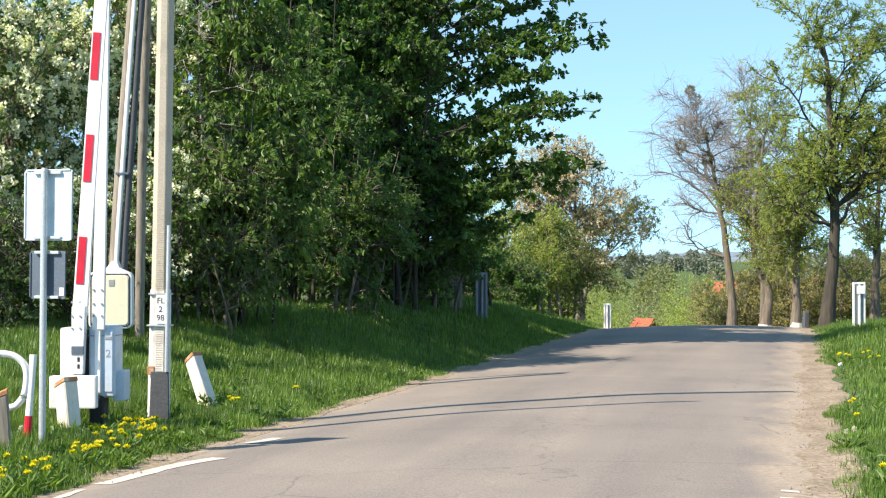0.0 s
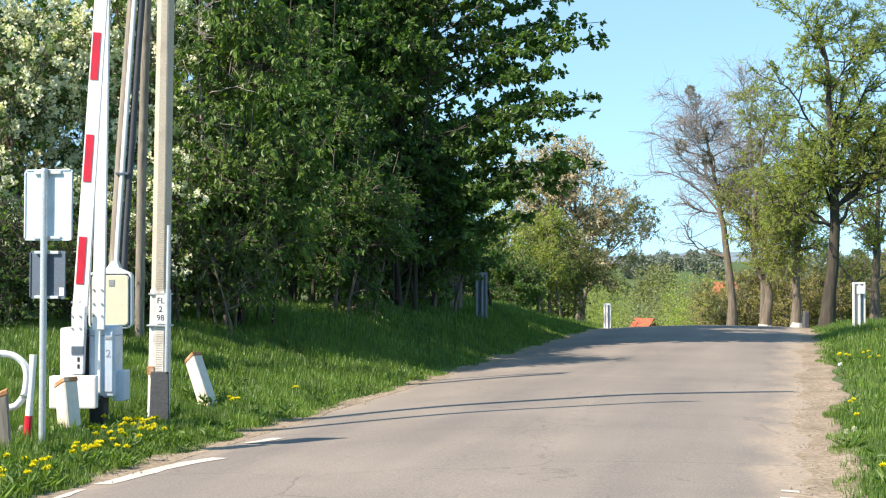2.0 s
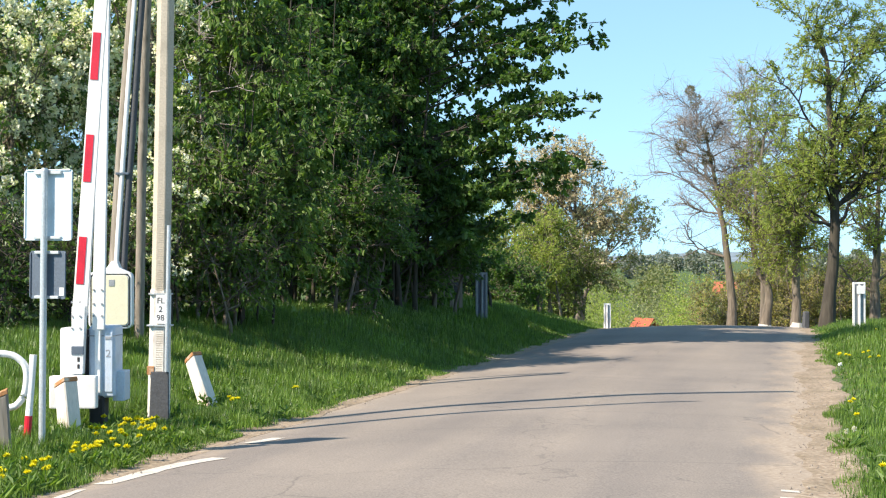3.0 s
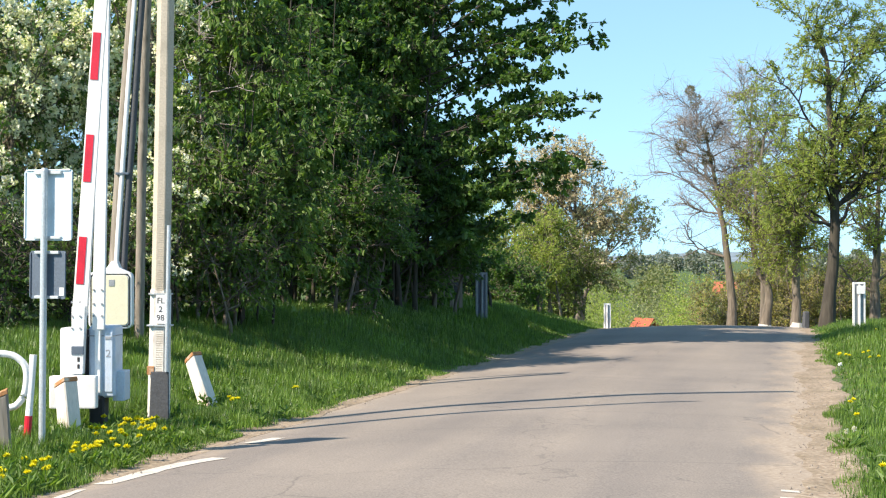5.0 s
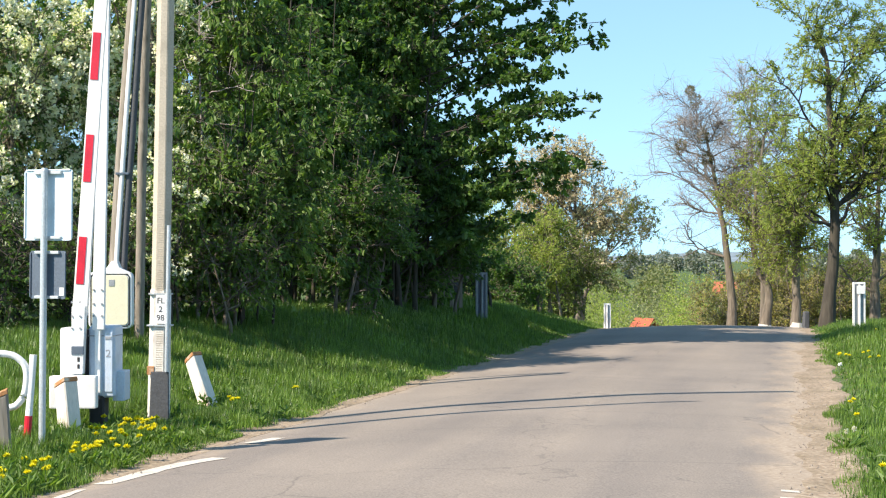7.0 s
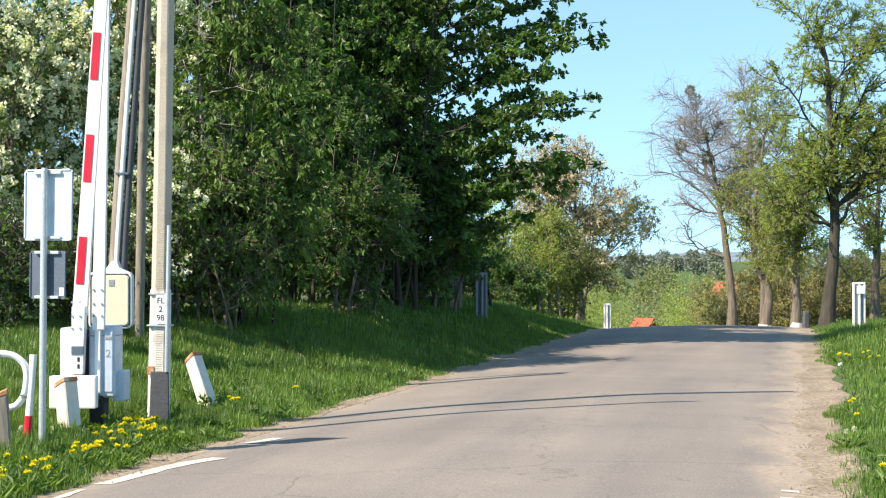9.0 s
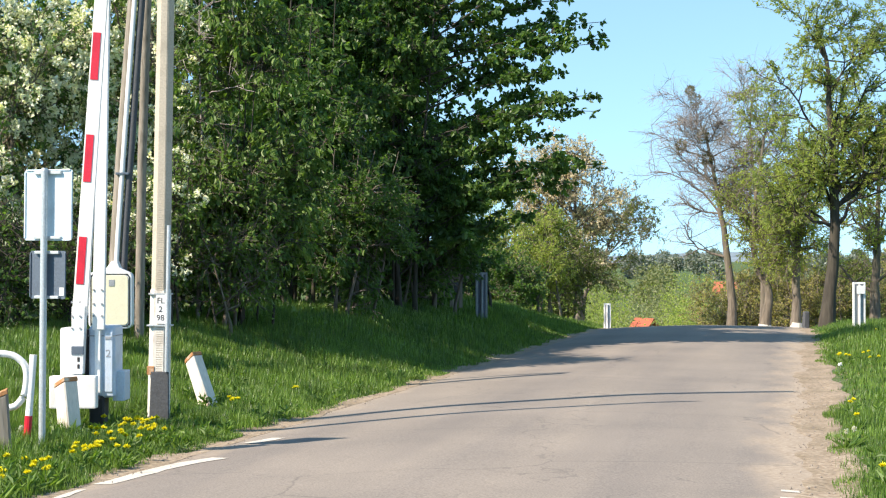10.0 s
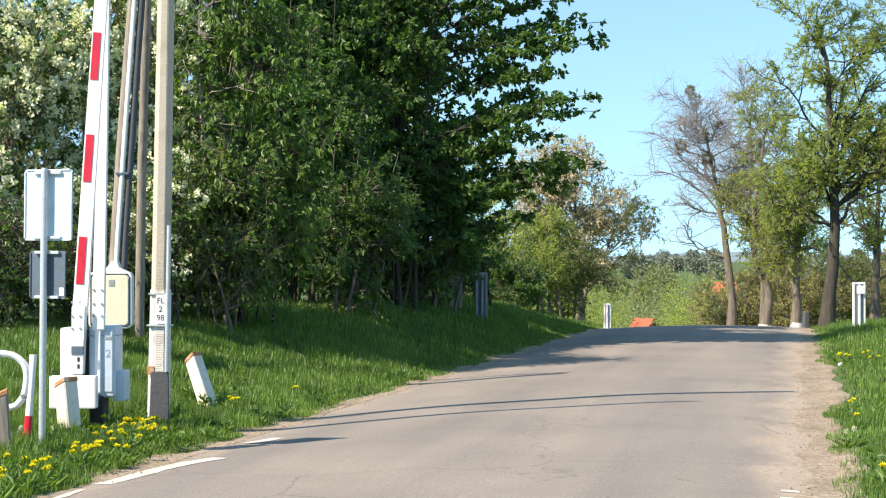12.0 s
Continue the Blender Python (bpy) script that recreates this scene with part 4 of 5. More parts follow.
for px in (0.0, -1.15):
    pst = part("post", rod((px - 0.040, 0, 0.18), (px, 0, 0.74), 0.032), M["white"], rl)
    part("foot_band", rod((px - 0.062, 0, -0.2), (px - 0.039, 0, 0.20), 0.034), M["red"], pst, "red painted foot band")

# barrier machine with its boom raised
bx, by = -3.53, 16.7
NEAR = Matrix.Translation(EYE) @ Matrix.Scale(0.97, 4) @ Matrix.Translation(-Vector(EYE))
br = thing("level_crossing_barrier", NEAR @ pose(bx, by, g(bx, by), 0, 0, 0), "white and blue-grey crossing barrier with raised red-striped boom", "barrier")
Z0 = g(bx, by)
part("base", box((0.15, 0.26, 0.36), (0.06, 0.0, 0.10), 0.04, segments=3), M["black"], br, "black base in the grass")
hs = part("housing", box((0.265, 0.42, 0.72), (0.112, 0.08, 0.74 - Z0), 0.05, segments=3), M["grey_blue"], br, "blue-grey enamel drive housing")
part("lid_seam", box((0.269, 0.424, 0.012), (0.112, 0.08, 1.00 - Z0), 0.0), M["grey"], hs)
part("door", box((0.085, 0.014, 0.60), (0.178, -0.134, 0.74 - Z0), 0.006), M["grey_blue"], hs)
part("ident_bar", box((0.06, 0.004, 0.03), (0.178, -0.144, 0.98 - Z0), 0.0), M["grey"], hs)
sb = part("side_box", box((0.12, 0.30, 0.30), (0.262, 0.12, 0.49 - Z0), 0.012), M["grey_blue"], br, "blue-grey junction box")
part("rear_cover", box((0.16, 0.36, 0.60), (-0.22, 0.02, 0.78 - Z0), 0.03, segments=3), M["white"], br, "white side cover")
cw = part("counterweight", box((0.46, 0.14, 0.32), (-0.12, -0.34, 0.455 - Z0), 0.018), M["white"], br, "white counterweight box")
for dz in (0.70, 0.77):
    part("slot", box((0.022, 0.006, 0.045), (-3.625 - bx, -0.252, dz - Z0), 0.0), M["black"], br)
# black strip stands in for the shade between cover and housing
part("gap_shade", box((0.05, 0.20, 0.52), (-3.575 - bx, 0.02, 0.80 - Z0), 0.0), M["black"], br, "black strip for the shaded gap between cover and housing")
part("front_rib", box((0.062, 0.05, 0.66), (-3.452 - bx, -0.145, 0.75 - Z0), 0.02, segments=3), M["white"], br, "white rounded rib on the housing")


def beam(name, x0, z0, x1, z1, w0, w1, d, y, label):
    bm = bmesh.new()
    vs = []
    for x, z, w in ((x0, z0, w0), (x1, z1, w1)):
        vs += [bm.verts.new((x + sx * w / 2, y + sy * d / 2, z)) for sx, sy in ((-1, -1), (1, -1), (1, 1), (-1, 1))]
    for a, b_ in ((0, 1), (1, 2), (2, 3), (3, 0)):
        bm.faces.new([vs[a], vs[b_], vs[b_ + 4], vs[a + 4]])
    bm.faces.new(vs[3::-1])
    bm.faces.new(vs[4:])
    bmesh.ops.bevel(bm, geom=bm.edges[:], offset=0.008, segments=2, affect='EDGES')
    return part(name, bm, M["white"], br, label)


beam("bracket_arm", -3.64 - bx, 0.62 - Z0, -3.625 - bx, 1.30 - Z0, 0.12, 0.14, 0.10, -0.20, "white bracket arm with bolts")
part("hinge_block", box((0.125, 0.125, 0.085), (-3.635 - bx, -0.20, 0.86 - Z0), 0.01), M["dark_plate"], br, "grey hinge clamp")
boom = beam("boom", -3.63 - bx, 1.20 - Z0, -3.26 - bx, 6.80 - Z0, 0.155, 0.12, 0.05, -0.16, "white boom with red reflective stripes")
for i in range(6):
    zc = 1.755 + i * 1.022
    if zc > 6.5:
        break
    xc = -3.60 + (zc - 1.755) * 0.0672
    b = box((0.078, 0.006, 0.475), (0, 0, 0), 0.002, Matrix.Translation((xc - bx - 0.012, -0.1885, zc - Z0)) @ Matrix.Rotation(math.atan(0.067), 4, 'Y'))
    part("red_stripe", b, M["red"], boom, "red reflective stripe")
arm = beam("support_arm", -3.445 - bx, 1.06 - Z0, -3.385 - bx, 4.75 - Z0, 0.125, 0.11, 0.05, -0.155, "white second boom arm")
for dz, dx in ((1.20, -0.05), (1.20, 0.03), (1.32, -0.05), (1.32, 0.03), (1.46, -0.05), (1.46, 0.03)):
    part("bolt", rod((-3.44 - bx + dx, -0.178, dz - Z0), (-3.44 - bx + dx, -0.190, dz - Z0), 0.011, sides=8), M["grey"], arm)
    part("bolt", rod((-3.64 - bx + dx, -0.250, dz - 0.12 - Z0), (-3.64 - bx + dx, -0.260, dz - 0.12 - Z0), 0.010, sides=8), M["grey"], br)


def lettering(text, size, m, parent, material, name="lettering"):
    c = bpy.data.curves.new(name, 'FONT')
    c.body, c.size, c.extrude, c.align_x, c.align_y = text, size, 0.001, 'CENTER', 'CENTER'
    tmp = new("tmp", c)
    me = bpy.data.meshes.new_from_object(tmp.evaluated_get(bpy.context.evaluated_depsgraph_get()))
    bpy.data.objects.remove(tmp)
    ob = part(name, me, material, parent)
    ob.matrix_basis = m
    return ob


lettering("2", 0.11, pose(0.178, -0.143, 0.82 - Z0, 90, 0, 0), hs, M["grey"])

# concrete pole with tag and conduit
px, py = -2.99, 17.4
cp = thing("concrete_pole", pose(px, py, g(px, py), 0, 0.9, 0), "square concrete line pole with whitewashed tarred foot", "utility pole")


def taper(w0, d0, w1, d1, z0, z1, bevel, at=(0, 0)):
    bm = bmesh.new()
    vs = [bm.verts.new((at[0] + sx * w / 2, at[1] + sy * d / 2, z)) for z, w, d in ((z0, w0, d0), (z1, w1, d1)) for sx, sy in ((-1, -1), (1, -1), (1, 1), (-1, 1))]
    for a, b_ in ((0, 1), (1, 2), (2, 3), (3, 0)):
        bm.faces.new([vs[a], vs[b_], vs[b_ + 4], vs[a + 4]])
    bm.faces.new(vs[3::-1])
    bm.faces.new(vs[4:])
    bmesh.ops.bevel(bm, geom=bm.edges[:], offset=bevel, segments=1, affect='EDGES')
    return bm


part("shaft", taper(0.185, 0.20, 0.15, 0.15, 1.2, 8.0, 0.052), M["concrete"], cp)
part("foot", taper(0.225, 0.22, 0.20, 0.20, -0.3, 1.42, 0.05), M["lime"], cp, "whitewashed concrete foot")
part("tar_coat", taper(0.215, 0.03, 0.185, 0.03, -0.2, 0.52, 0.006, (0.022, -0.105)), M["tar"], cp, "dark tar coating")
part("orange_mark", box((0.075, 0.02, 0.09), (-0.075, -0.103, 0.53), 0.004), M["orange"], cp)
n = 280
zz = np.repeat(0.48 + np.arange(n) * 0.024, 2)
dd = np.tile([0.0, 0.007], n) - 0.110 + 0.0055 * zz
wd = 0.046 - 0.0018 * zz
wd = np.minimum(wd, 0.034)
V = np.concatenate([np.column_stack([0.012 - wd, dd, zz]), np.column_stack([0.012 + wd, dd, zz])])
i_ = np.arange(2 * n - 1)
part("ribbed_face", mesh_from("ribbed_face", V, np.stack([i_, i_ + 2 * n, i_ + 2 * n + 1, i_ + 1], axis=1)), M["concrete"], cp, "ribbed cast concrete face")
tag = part("number_tag", box((0.16, 0.012, 0.30), (0.05, -0.120, 1.17), 0.004), M["white"], cp, "white tag with black characters")
for txt, dz in (("FL", 0.09), ("2", 0.0), ("98", -0.09)):
    lettering(txt, 0.085, pose(0.022, -0.127, 1.17 + dz, 90, 0, 0), tag, M["ink"])
part("strap", box((0.24, 0.26, 0.016), (0, 0, 1.0), 0.004), M["zinc"], cp, "zinc strap")
part("strap", box((0.22, 0.24, 0.016), (0, 0, 1.33), 0.004), M["zinc"], cp, "zinc strap")
part("conduit", rod((0.095, -0.135, 0.52), (0.095, -0.135, 2.05), 0.020, sides=10), M["zinc"], cp, "zinc conduit pipe")

# double wooden pole with conduit, cabinet hung on it
ax, ay = -4.22, 21.4
ap = thing("double_pole", pose(ax, ay, g(ax, ay)), "weathered wooden double pole with white cable conduit", "utility pole")
za = g(ax, ay)
v, q = tubes([np.array([(-0.12, 0, -0.3), (0.05, 0, 2.6), (0.27, 0, 5.6)])], [np.array([0.075, 0.068, 0.06])], 12)
part("leg", mesh_from("leg", v, q, True), M["old_wood"], ap)
v, q = tubes([np.array([(0.06, 1.2, -0.3), (0.16, 0.9, 2.6), (0.38, 0.20, 5.6)])], [np.array([0.068, 0.062, 0.055])], 12)
part("leg", mesh_from("leg", v, q, True), M["old_wood"], ap)
part("conduit", pipe([(0.00, -0.10, 0.95), (0.05, -0.10, 1.8), (0.18, -0.10, 3.7), (0.31, -0.09, 5.5)], 0.032), M["white"], ap, "white cable conduit")
# no real cable: a dark tube stands in for the pole's shaded side
part("cable", pipe([(0.085, -0.06, 0.8), (0.135, -0.06, 1.8), (0.265, -0.06, 3.7), (0.39, -0.05, 5.5)], 0.046), M["tar"], ap, "dark grey tube in place of the pole's shaded side")
part("clamp", box((0.17, 0.22, 0.03), (0.09, -0.03, 2.32), 0.006), M["dark_plate"], ap)
cb = thing("cable_cabinet", pose(-4.23, 21.0, 0.885), "cream cable cabinet with white rim hung on the pole", "cabinet")
part("body", prism(round_rect(0.55, 0.72, 0.07), 0.16, (0, 0.02, 0.38), 0.006), M["white"], cb)
part("front", prism(round_rect(0.46, 0.63, 0.05), 0.02, (0, 0.004, 0.38), 0.004), M["cream"], cb, "cream front cover")
rim = round_rect(0.49, 0.66, 0.055)
part("gasket", pipe([(x, 0.016, z + 0.38) for x, z in rim] + [(rim[0][0], 0.016, rim[0][1] + 0.38)], 0.008, 6), M["black"], cb, "dark gasket")
part("hood", prism([(-0.24, 0.73), (0.24, 0.73), (0.12, 0.79), (0.085, 0.88), (0.015, 0.88), (-0.05, 0.79)], 0.14, (0, 0.03, 0), 0.008), M["white"], cb)
part("label_plate", box((0.07, 0.006, 0.08), (0.02, 0.001, 0.60), 0.0), M["grey"], cb)


# ---- marker boards down the road ----
def marker(name, x, y, w, h, edge_mat, core_mat, plate, label, turn=0.0, lift=0.0):
    s = thing(name, pose(x, y, g(x, y), 0, 0, turn), label, "marker board", "roadside marker boards")
    for sx in (-1, 1):
        part("edge", box((0.05, 0.06, h), (sx * (w / 2 - 0.025), 0, lift + h / 2), 0.012), M[edge_mat], s)
    part("edge", box((w - 0.1, 0.06, 0.05), (0, 0, lift + h - 0.025), 0.01), M[edge_mat], s)
    part("board", box((w - 0.1, 0.02, h - 0.06), (0, 0.012, lift + h / 2 - 0.02), 0.004), M[core_mat], s)
    part("post", rod((0, -0.05, -0.2), (0, -0.05, lift + h * 0.95), 0.03, sides=12), M[edge_mat], s)
    if plate:
        part("plate", prism(round_rect(0.22, 0.21, 0.02), 0.006, (0.02, -0.09, h - 0.19)), M["white"], s, "small white square plate")
    return s


marker("marker_board", 10.64, 42.3, 0.33, 1.19, "white", "grey", True, "white framed marker board with small square plate", 6)
marker("marker_board", 4.57, 46.0, 0.20, 0.72, "white", "grey", False, "narrow white and dark marker board by the brow", -6)
# the dark board colour stands in for tree shade falling on it
marker("marker_board", 0.87, 37.4, 0.27, 1.04, "grey", "dark_plate", False, "grey-blue back of a roadside marker board", 10, 0.06)
bn = thing("litter_bin", pose(0.18, 39.5, g(0.18, 39.5)), "dark bin in the shade under the trees", "bin")
part("drum", rod((0, 0, -0.05), (0, 0, 0.42), 0.17, 0.20, 14), M["black"], bn)
part("lid", rod((0, 0, 0.42), (0, 0, 0.47), 0.21, 0.19, 14), M["black"], bn)
st = thing("stone_post", pose(10.15, 46.3, g(10.15, 46.3), 0, 2, 10), "old grey stone post beside the avenue tree", "post")
part("shaft", taper(0.19, 0.18, 0.16, 0.15, -0.2, 0.5, 0.03), M["tar"], st)
fn = thing("picket_fence", pose(-0.2, 37.0, g(-0.2, 37.0), 0, 0, 8), "old brown picket fence in the shade of the trees", "fence")
for i in range(9):
    part("picket", box((0.09, 0.025, 0.9), (-1.0 + i * 0.2, 0, 0.42), 0.006), M["old_wood"], fn)
part("rail", box((2.0, 0.04, 0.07), (-0.2, 0.035, 0.65), 0.006), M["old_wood"], fn)
lt = thing("scrap_paper", pose(6.6, 27.5, g(6.6, 27.5) + 0.05, 14, 10, 30), "crumpled white scrap of paper in the grass", "litter")
bm = bmesh.new()
bmesh.ops.create_icosphere(bm, subdivisions=2, radius=0.045)
for v_ in bm.verts:
    v_.co *= 0.7 + 0.5 * noise.noise(v_.co * 40)
part("paper", bm, M["white"], lt)


# ---- grass ----
TRODDEN = [(-2.99, 17.0), (-2.70, 18.6), (-3.30, 15.9)]      # short grass at the posts


def grass(name, n, yr, ur, hr, w, side, seed, label, material="grass", lean=0.35):
    """Bent blades on one verge; ur: the distance from the road's edge."""
    rg = np.random.default_rng(seed)
    y = rg.uniform(*yr, n)
    u = ur[0] + (ur[1] - ur[0]) * rg.uniform(0, 1, n) ** 1.2
    x = (ROAD_L + SLOPE * y - u) if side < 0 else (ROAD_R + SLOPE * y + u)
    tuft = 0.55 + 0.45 * np.sin(x * 3.1 + np.sin(y * 2.3) * 2) * np.sin(y * 2.7 + x)
    edge_ = 0.10 + 0.10 * np.sin(y * 1.9) + 0.08 * np.sin(y * 5.3)
    bay = smooth(19.0, 21.5, y) * (1 - smooth(26.0, 30.0, y)) if side > 0 else 0.0 * y      # sand washed into the verge
    keep = u > edge_ * rg.uniform(0.3, 2.2, n) + 0.28 * bay
    x, y, u, tuft, bay = x[keep], y[keep], u[keep], tuft[keep], bay[keep]
    n = len(x)
    h = rg.uniform(*hr, n) * (0.5 + 0.75 * tuft) * (0.3 + 0.7 * np.clip(u / (0.7 + 0.7 * (y < 17)), 0, 1)) * (1 - 0.4 * bay)
    for cx, cy in TRODDEN:
        h *= 0.3 + 0.7 * smooth(0.12, 0.5, np.hypot(x - cx, (y - cy) * 0.55))
    a = rg.uniform(0, 2 * np.pi, n)
    dx, dy = np.cos(a), np.sin(a)
    b = rg.uniform(0.1, 1.0, n) * lean * h
    base = np.stack([x, y, land(x, y) - 0.01], axis=1)
    sd = np.stack([-dy, dx, np.zeros(n)], axis=1) * (w * rg.uniform(0.6, 1.3, n) / 2)[:, None]
    md = base + np.stack([dx * b * 0.3, dy * b * 0.3, h * 0.55], axis=1)
    tp = base + np.stack([dx * b, dy * b, h], axis=1)
    V = np.stack([base - sd, base + sd, md + sd * 0.8, md - sd * 0.8, tp], axis=1).reshape(-1, 3)
    i = np.arange(n)[:, None] * 5
    ob = part(name, mesh_from(name, V, i + np.array([0, 1, 2, 3]), tris=i + np.array([3, 2, 4])), M[material])
    return tagged(ob, label, "grass", kind="stuff")


GR = "long fresh green spring grass on the verge"
grass("verge_grass", 120000, (10.5, 18.0), (0.0, 3.0), (0.06, 0.26), 0.008, -1, 101, GR)
grass("verge_grass", 120000, (18.0, 27.0), (0.0, 5.6), (0.08, 0.21), 0.010, -1, 102, GR)
grass("verge_grass", 100000, (27.0, 50.0), (0.0, 4.8), (0.10, 0.22), 0.015, -1, 103, GR)
grass("verge_grass", 26000, (11.0, 20.0), (0.0, 1.8), (0.08, 0.24), 0.008, 1, 104, GR)
grass("verge_grass", 60000, (20.0, 50.0), (0.0, 4.6), (0.09, 0.24), 0.013, 1, 105, GR)
grass("dry_stalks", 5000, (10.5, 40.0), (0.0, 3.0), (0.05, 0.16), 0.008, -1, 106, "dry straw blades among the grass", "dry_grass", 0.9)
grass("dry_stalks", 2500, (11.0, 40.0), (0.0, 2.0), (0.05, 0.16), 0.008, 1, 107, "dry straw blades among the grass", "dry_grass", 0.9)


def weeds(name, n, yr, ur, leaf, side, seed, label):
    """Broad-leaved weeds: low rosettes scattered through the grass."""
    rg = np.random.default_rng(seed)
    y, u = rg.uniform(*yr, n), ur[0] + (ur[1] - ur[0]) * rg.uniform(0, 1, n) ** 1.3
    x = (ROAD_L + SLOPE * y - u) if side < 0 else (ROAD_R + SLOPE * y + u)
    per = 9
    base = np.repeat(np.stack([x, y, land(x, y)], axis=1), per, axis=0)
    base[:, 2] += rg.uniform(0.0, 0.12, n * per)
    d = rg.normal(size=(n * per, 3))
    d[:, 2] = np.abs(d[:, 2]) * 0.8 + 0.35
    ob = part(name, leaves_mesh(name, base, d, leaf, 0.30, rg), M["leaf_fresh"])
    return tagged(ob, label, "weeds", kind="stuff")


weeds("verge_weeds", 170, (10.8, 16.6), (0.10, 1.3), 0.095, -1, 111, "broad-leaved weeds among the verge grass")
weeds("verge_weeds", 90, (17.0, 26.0), (0.08, 1.8), 0.10, -1, 112, "broad-leaved weeds among the verge grass")
weeds("verge_weeds", 26, (11.5, 20.0), (0.30, 1.3), 0.09, 1, 113, "broad-leaved weeds among the verge grass")
grass("grass_tufts", 6000, (11.0, 17.5), (0.5, 2.6), (0.15, 0.28), 0.009, -1, 114, "tall grass tufts round the posts", lean=0.5)

def gravel(n, yr, ar, seed, label):
    """Small loose stones on the sandy margin; ar: the distance from the road's middle."""
    rg = np.random.default_rng(seed)
    s1, a = rg.uniform(*yr, n), ar[0] + (ar[1] - ar[0]) * (rg.random(n) ** 0.6 if ar[0] > 0 else 1 - rg.random(n) ** 0.6)
    c, sn = math.cos(TURN), math.sin(TURN)
    x, y = (ROAD_L + ROAD_R) / 2 + a * c + s1 * sn, -a * sn + s1 * c
    z = np.maximum(np.where(np.abs(a) < ROAD_W / 2, road_z(a, s1), -9), land(x, y)) + 0.012
    r = 0.004 + 0.009 * rg.random(n) ** 3
    O = np.array([(1, 0, 0), (0, 1, 0), (-1, 0, 0), (0, -1, 0), (0, 0, 0.8), (0, 0, -0.8)], float)
    V = np.stack([x, y, z], axis=1)[:, None] + O * (r[:, None] * rg.uniform(0.6, 1.3, (n, 6)))[..., None]
    F = np.array([(0, 1, 4), (1, 2, 4), (2, 3, 4), (3, 0, 4), (1, 0, 5), (2, 1, 5), (3, 2, 5), (0, 3, 5)])
    ob = part("gravel", mesh_from("gravel", V.reshape(-1, 3), None, tris=(np.arange(n)[:, None, None] * 6 + F).reshape(-1, 3)), M["stone"])
    return tagged(ob, label, "gravel", kind="stuff")


M["stone"] = plain("loose_stone", (0.25, 0.215, 0.18), 0.9, vary=0.3, scale=3)
gravel(1300, (12.0, 30.0), (2.40, 3.3), 121, "loose stones on the sandy road margin")
gravel(700, (11.5, 26.0), (-3.15, -2.55), 122, "loose stones on the sandy road margin")

# ---- dandelions ----
def dandelion_parts(root, seed, ripe):
    rg = np.random.default_rng(seed)
    part("stem", rod((0, 0, -0.02), (0.01, 0, 0.155), 0.004, 0.003, 6), M["leaf_fresh"], root)
    n = 90
    if ripe:
        d = rg.normal(size=(n, 3))
        pos = np.tile([0.01, 0, 0.17], (n, 1))
        part("seed_head", leaves_mesh("seed_head", pos, d, 0.028, 0.3, rg), M["seed"], root, "white seed head")
    else:
        d = rg.normal(size=(n, 3))
        d[:, 2] = np.abs(d[:, 2]) * 0.9 + 0.1
        pos = np.tile([0.01, 0, 0.155], (n, 1))
        part("flower_head", leaves_mesh("flower_head", pos, d, 0.031, 0.45, rg), M["yellow"], root, "yellow flower head")
    n = 16
    a = np.arange(n) * 2.4
    d = np.stack([np.cos(a), np.sin(a), rg.uniform(0.15, 1.0, n)], axis=1)
    part("leaf_rosette", leaves_mesh("leaf_rosette", np.zeros((n, 3)), d, 0.18, 0.22, rg), M["leaf_fresh"], root)


first = thing("dandelion", pose(0, 0, 0), "yellow dandelion flowering in the verge grass", "flower", "dandelions")
dandelion_parts(first, 7, False)
ripe = thing("dandelion", pose(3.72, 15.3, g(3.72, 15.3)), "dandelion with a white seed head in the grass", "flower", "dandelions")
dandelion_parts(ripe, 8, True)
copy_thing(ripe, pose(3.85, 15.5, g(3.85, 15.5), 0, 0, 60))
copy_thing(ripe, pose(-3.72, 14.6, g(-3.72, 14.6), 0, 0, 100))
rg = np.random.default_rng(77)
spots = [(-2.36, 18.5), (-2.42, 18.6), (-2.30, 18.55), (-2.33, 18.4), (-1.84, 20.5), (-1.80, 20.55), (4.62, 18.7), (4.70, 19.0), (3.32, 13.8), (3.40, 12.7), (4.25, 17.0), (-3.0, 16.2), (-3.25, 15.9)]
for cx, cy, sx, sy, n in ((-2.86, 15.6, 0.16, 0.45, 26), (-3.00, 14.1, 0.16, 0.5, 16), (-3.13, 12.5, 0.14, 0.5, 20), (6.95, 28.5, 0.35, 0.9, 12), (7.7, 27.5, 0.4, 0.8, 7), (8.6, 37.0, 0.6, 1.5, 8)):
    spots += [(cx + rg.normal() * sx, cy + rg.normal() * sy) for _ in range(n)]
spots = [p for p in spots if p[0] < ROAD_L + SLOPE * p[1] - 0.15 or p[0] > ROAD_R + SLOPE * p[1] + 0.3]
for i, (x, y) in enumerate(spots):
    m = pose(x, y, g(x, y), rg.normal() * 7, rg.normal() * 7, rg.uniform(0, 360))
    if i == 0:
        first.matrix_basis = m
    else:
        copy_thing(first, m)

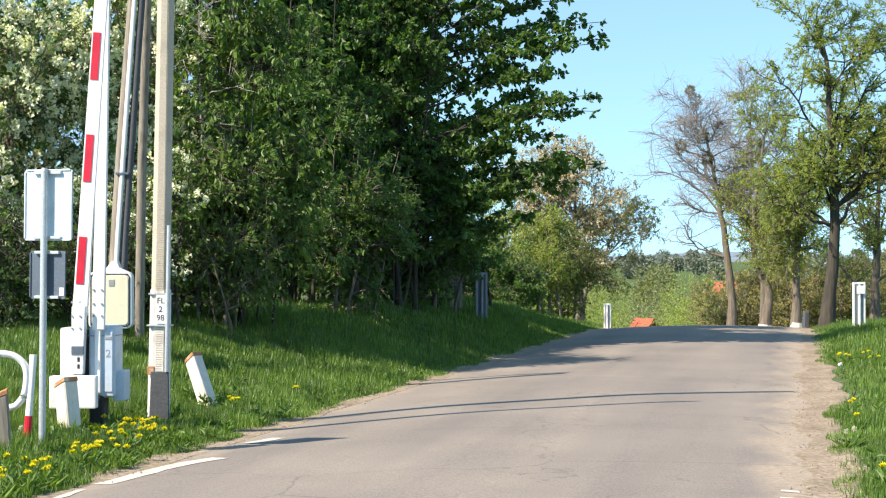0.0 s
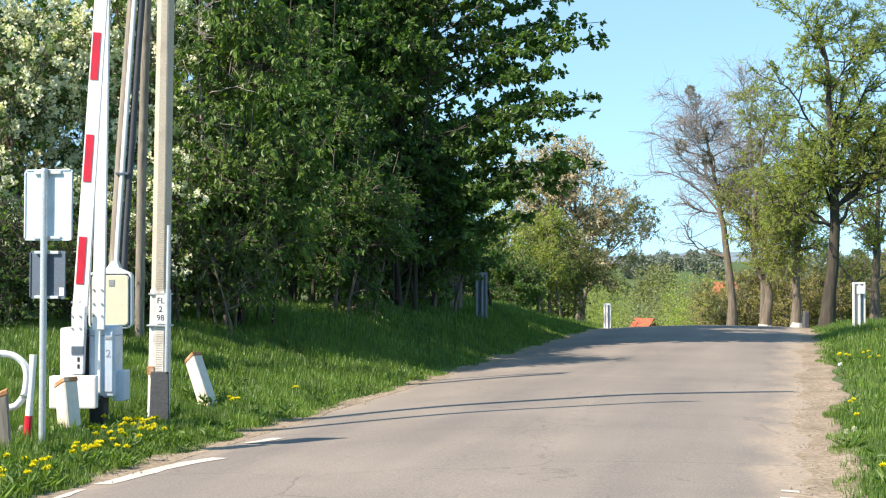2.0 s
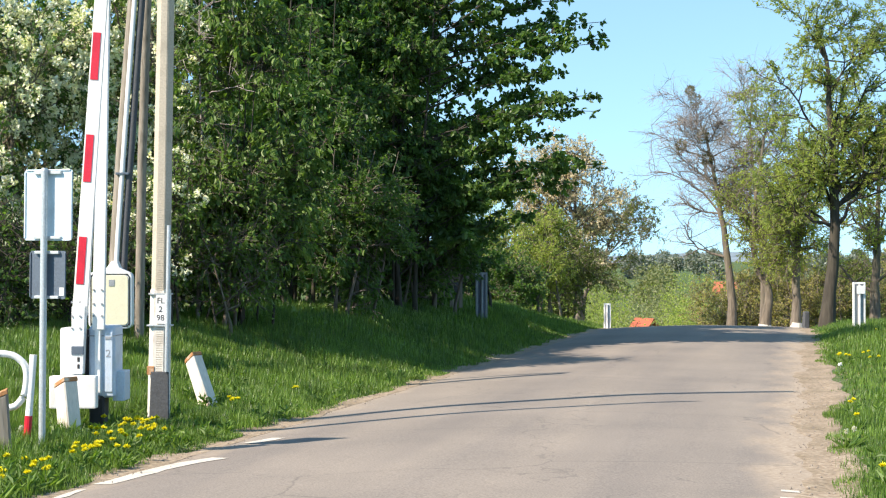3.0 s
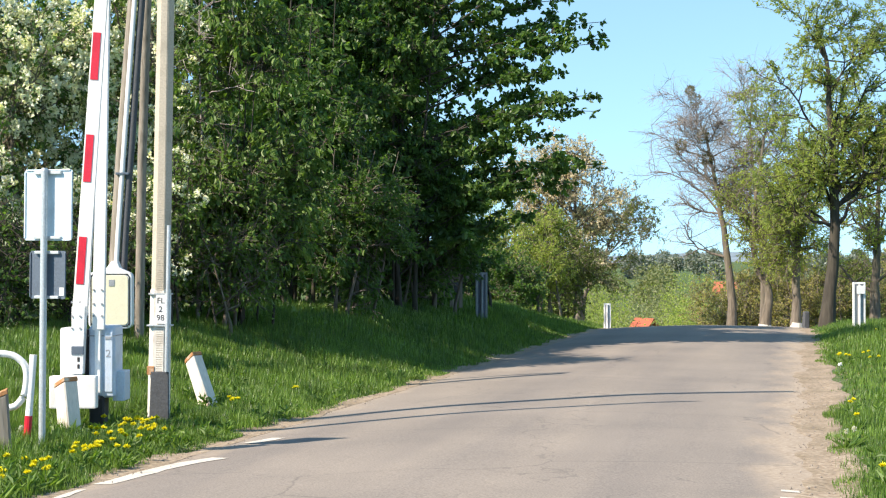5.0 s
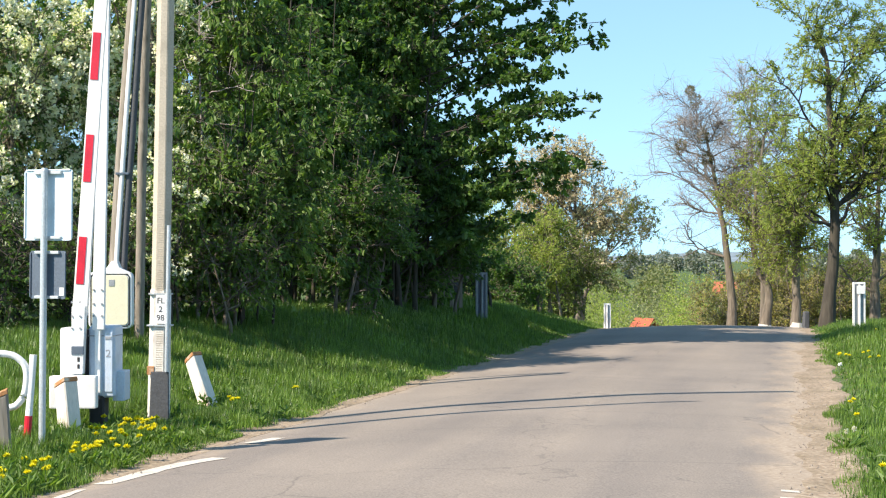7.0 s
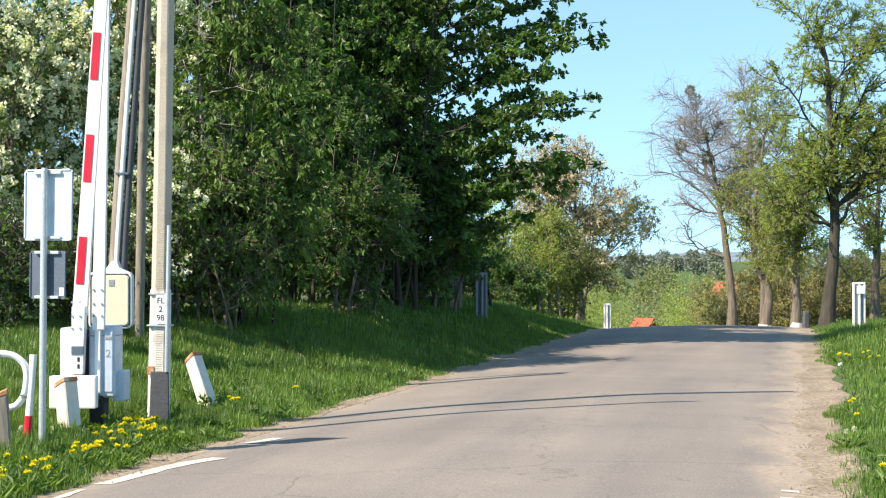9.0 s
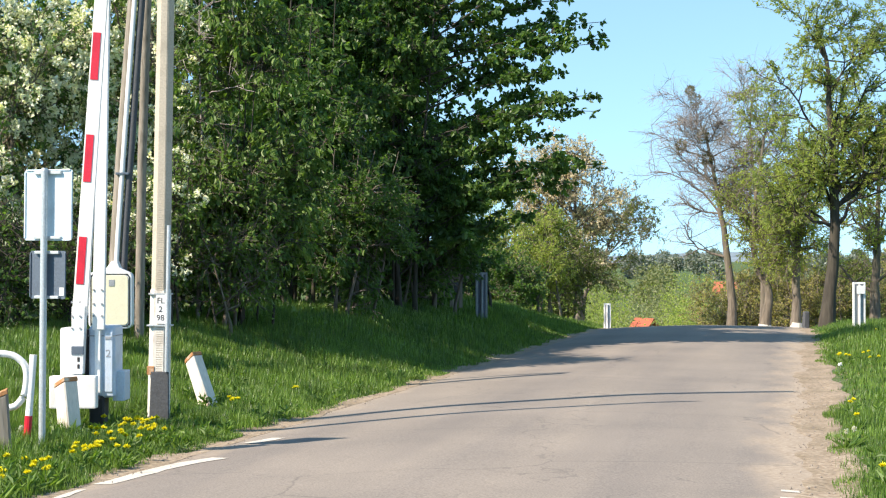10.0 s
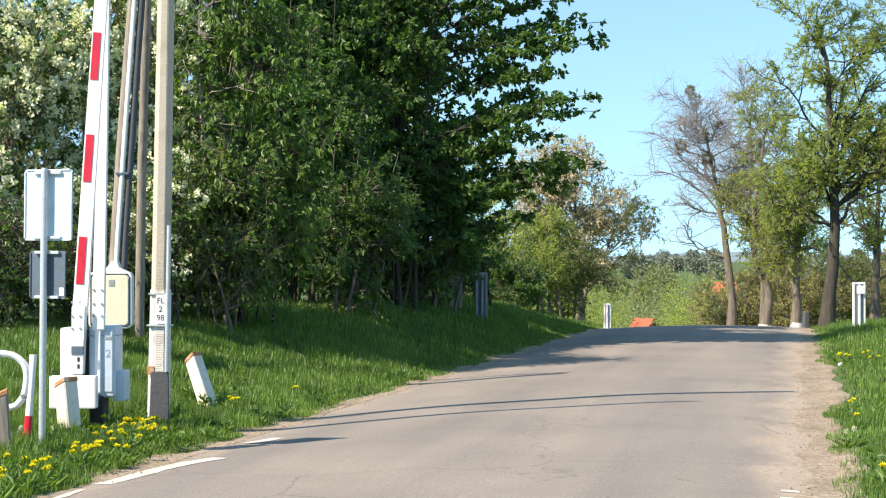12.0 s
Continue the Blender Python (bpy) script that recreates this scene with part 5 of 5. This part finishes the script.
# ---- an insect that crosses before the lens ----
bee = thing("flying_insect", pose(1.6, 2.6, 0.6), "small dark insect in flight", "insect")
bm = bmesh.new()
for cx, r, ln in ((0.0, 0.0022, 1.2), (0.0048, 0.0019, 1.0), (-0.006, 0.0024, 1.8)):
    bmesh.ops.create_uvsphere(bm, u_segments=10, v_segments=7, radius=r, matrix=Matrix.Translation((cx, 0, 0)) @ Matrix.Diagonal((ln, 1, 1, 1)))
part("body", bm, M["bark_dark"], bee)
wings = []
for sgn in (-1, 1):
    bm = bmesh.new()
    f = bm.faces.new([bm.verts.new((0.0045 * math.cos(a) - 0.001, sgn * (0.0045 + 0.0042 * math.sin(a)), 0)) for a in [k * math.pi / 5 for k in range(10)]])
    bmesh.ops.solidify(bm, geom=[f], thickness=0.0003)
    wings.append(part("wing", bm, M["grey"], bee))


dark_crown = next(c for c in dark_tree.children if c.name.startswith("crown"))
shrub_crown = next(c for c in front_shrub.children if c.name.startswith("crown"))


def motions():
    """The insect's flight, and the slight stir of two crowns in the breeze."""
    for ob, phase in ((dark_crown, 0.0), (shrub_crown, 1.3)):
        walk(ob, [(t, pose(0, 0, 0, 0.03 * math.sin(1.9 * t + phase), 0.05 * math.sin(1.3 * t + 2 * phase), 0)) for t in [0.5 * k for k in range(25)]])
    far_off = pose(2.2, 3.0, 0.7)
    walk(bee, [(0.0, far_off), (4.3, pose(2.0, 3.0, 0.9, 0, 0, 170)), (4.6, pose(1.05, 3.0, 1.25, 0, 10, 175)), (4.8, pose(0.435, 3.0, 1.44, 0, 15, 200)),
               (4.9, pose(0.40, 2.9, 1.20, 0, 30, 240)), (5.2, pose(1.9, 4.5, 1.5, 0, -20, 300)), (5.43, pose(1.75, 7.0, 3.05, 0, -20, 340)),
               (5.5, pose(1.33, 8.0, 2.815, 0, -30, 400)), (5.57, pose(1.1, 8.4, 3.2, 0, -40, 440)), (6.0, pose(-1.5, 8.0, 5.5, 0, 0, 480)), (12.0, pose(-6.0, 4.0, 6.0, 0, 0, 500))])


motions()
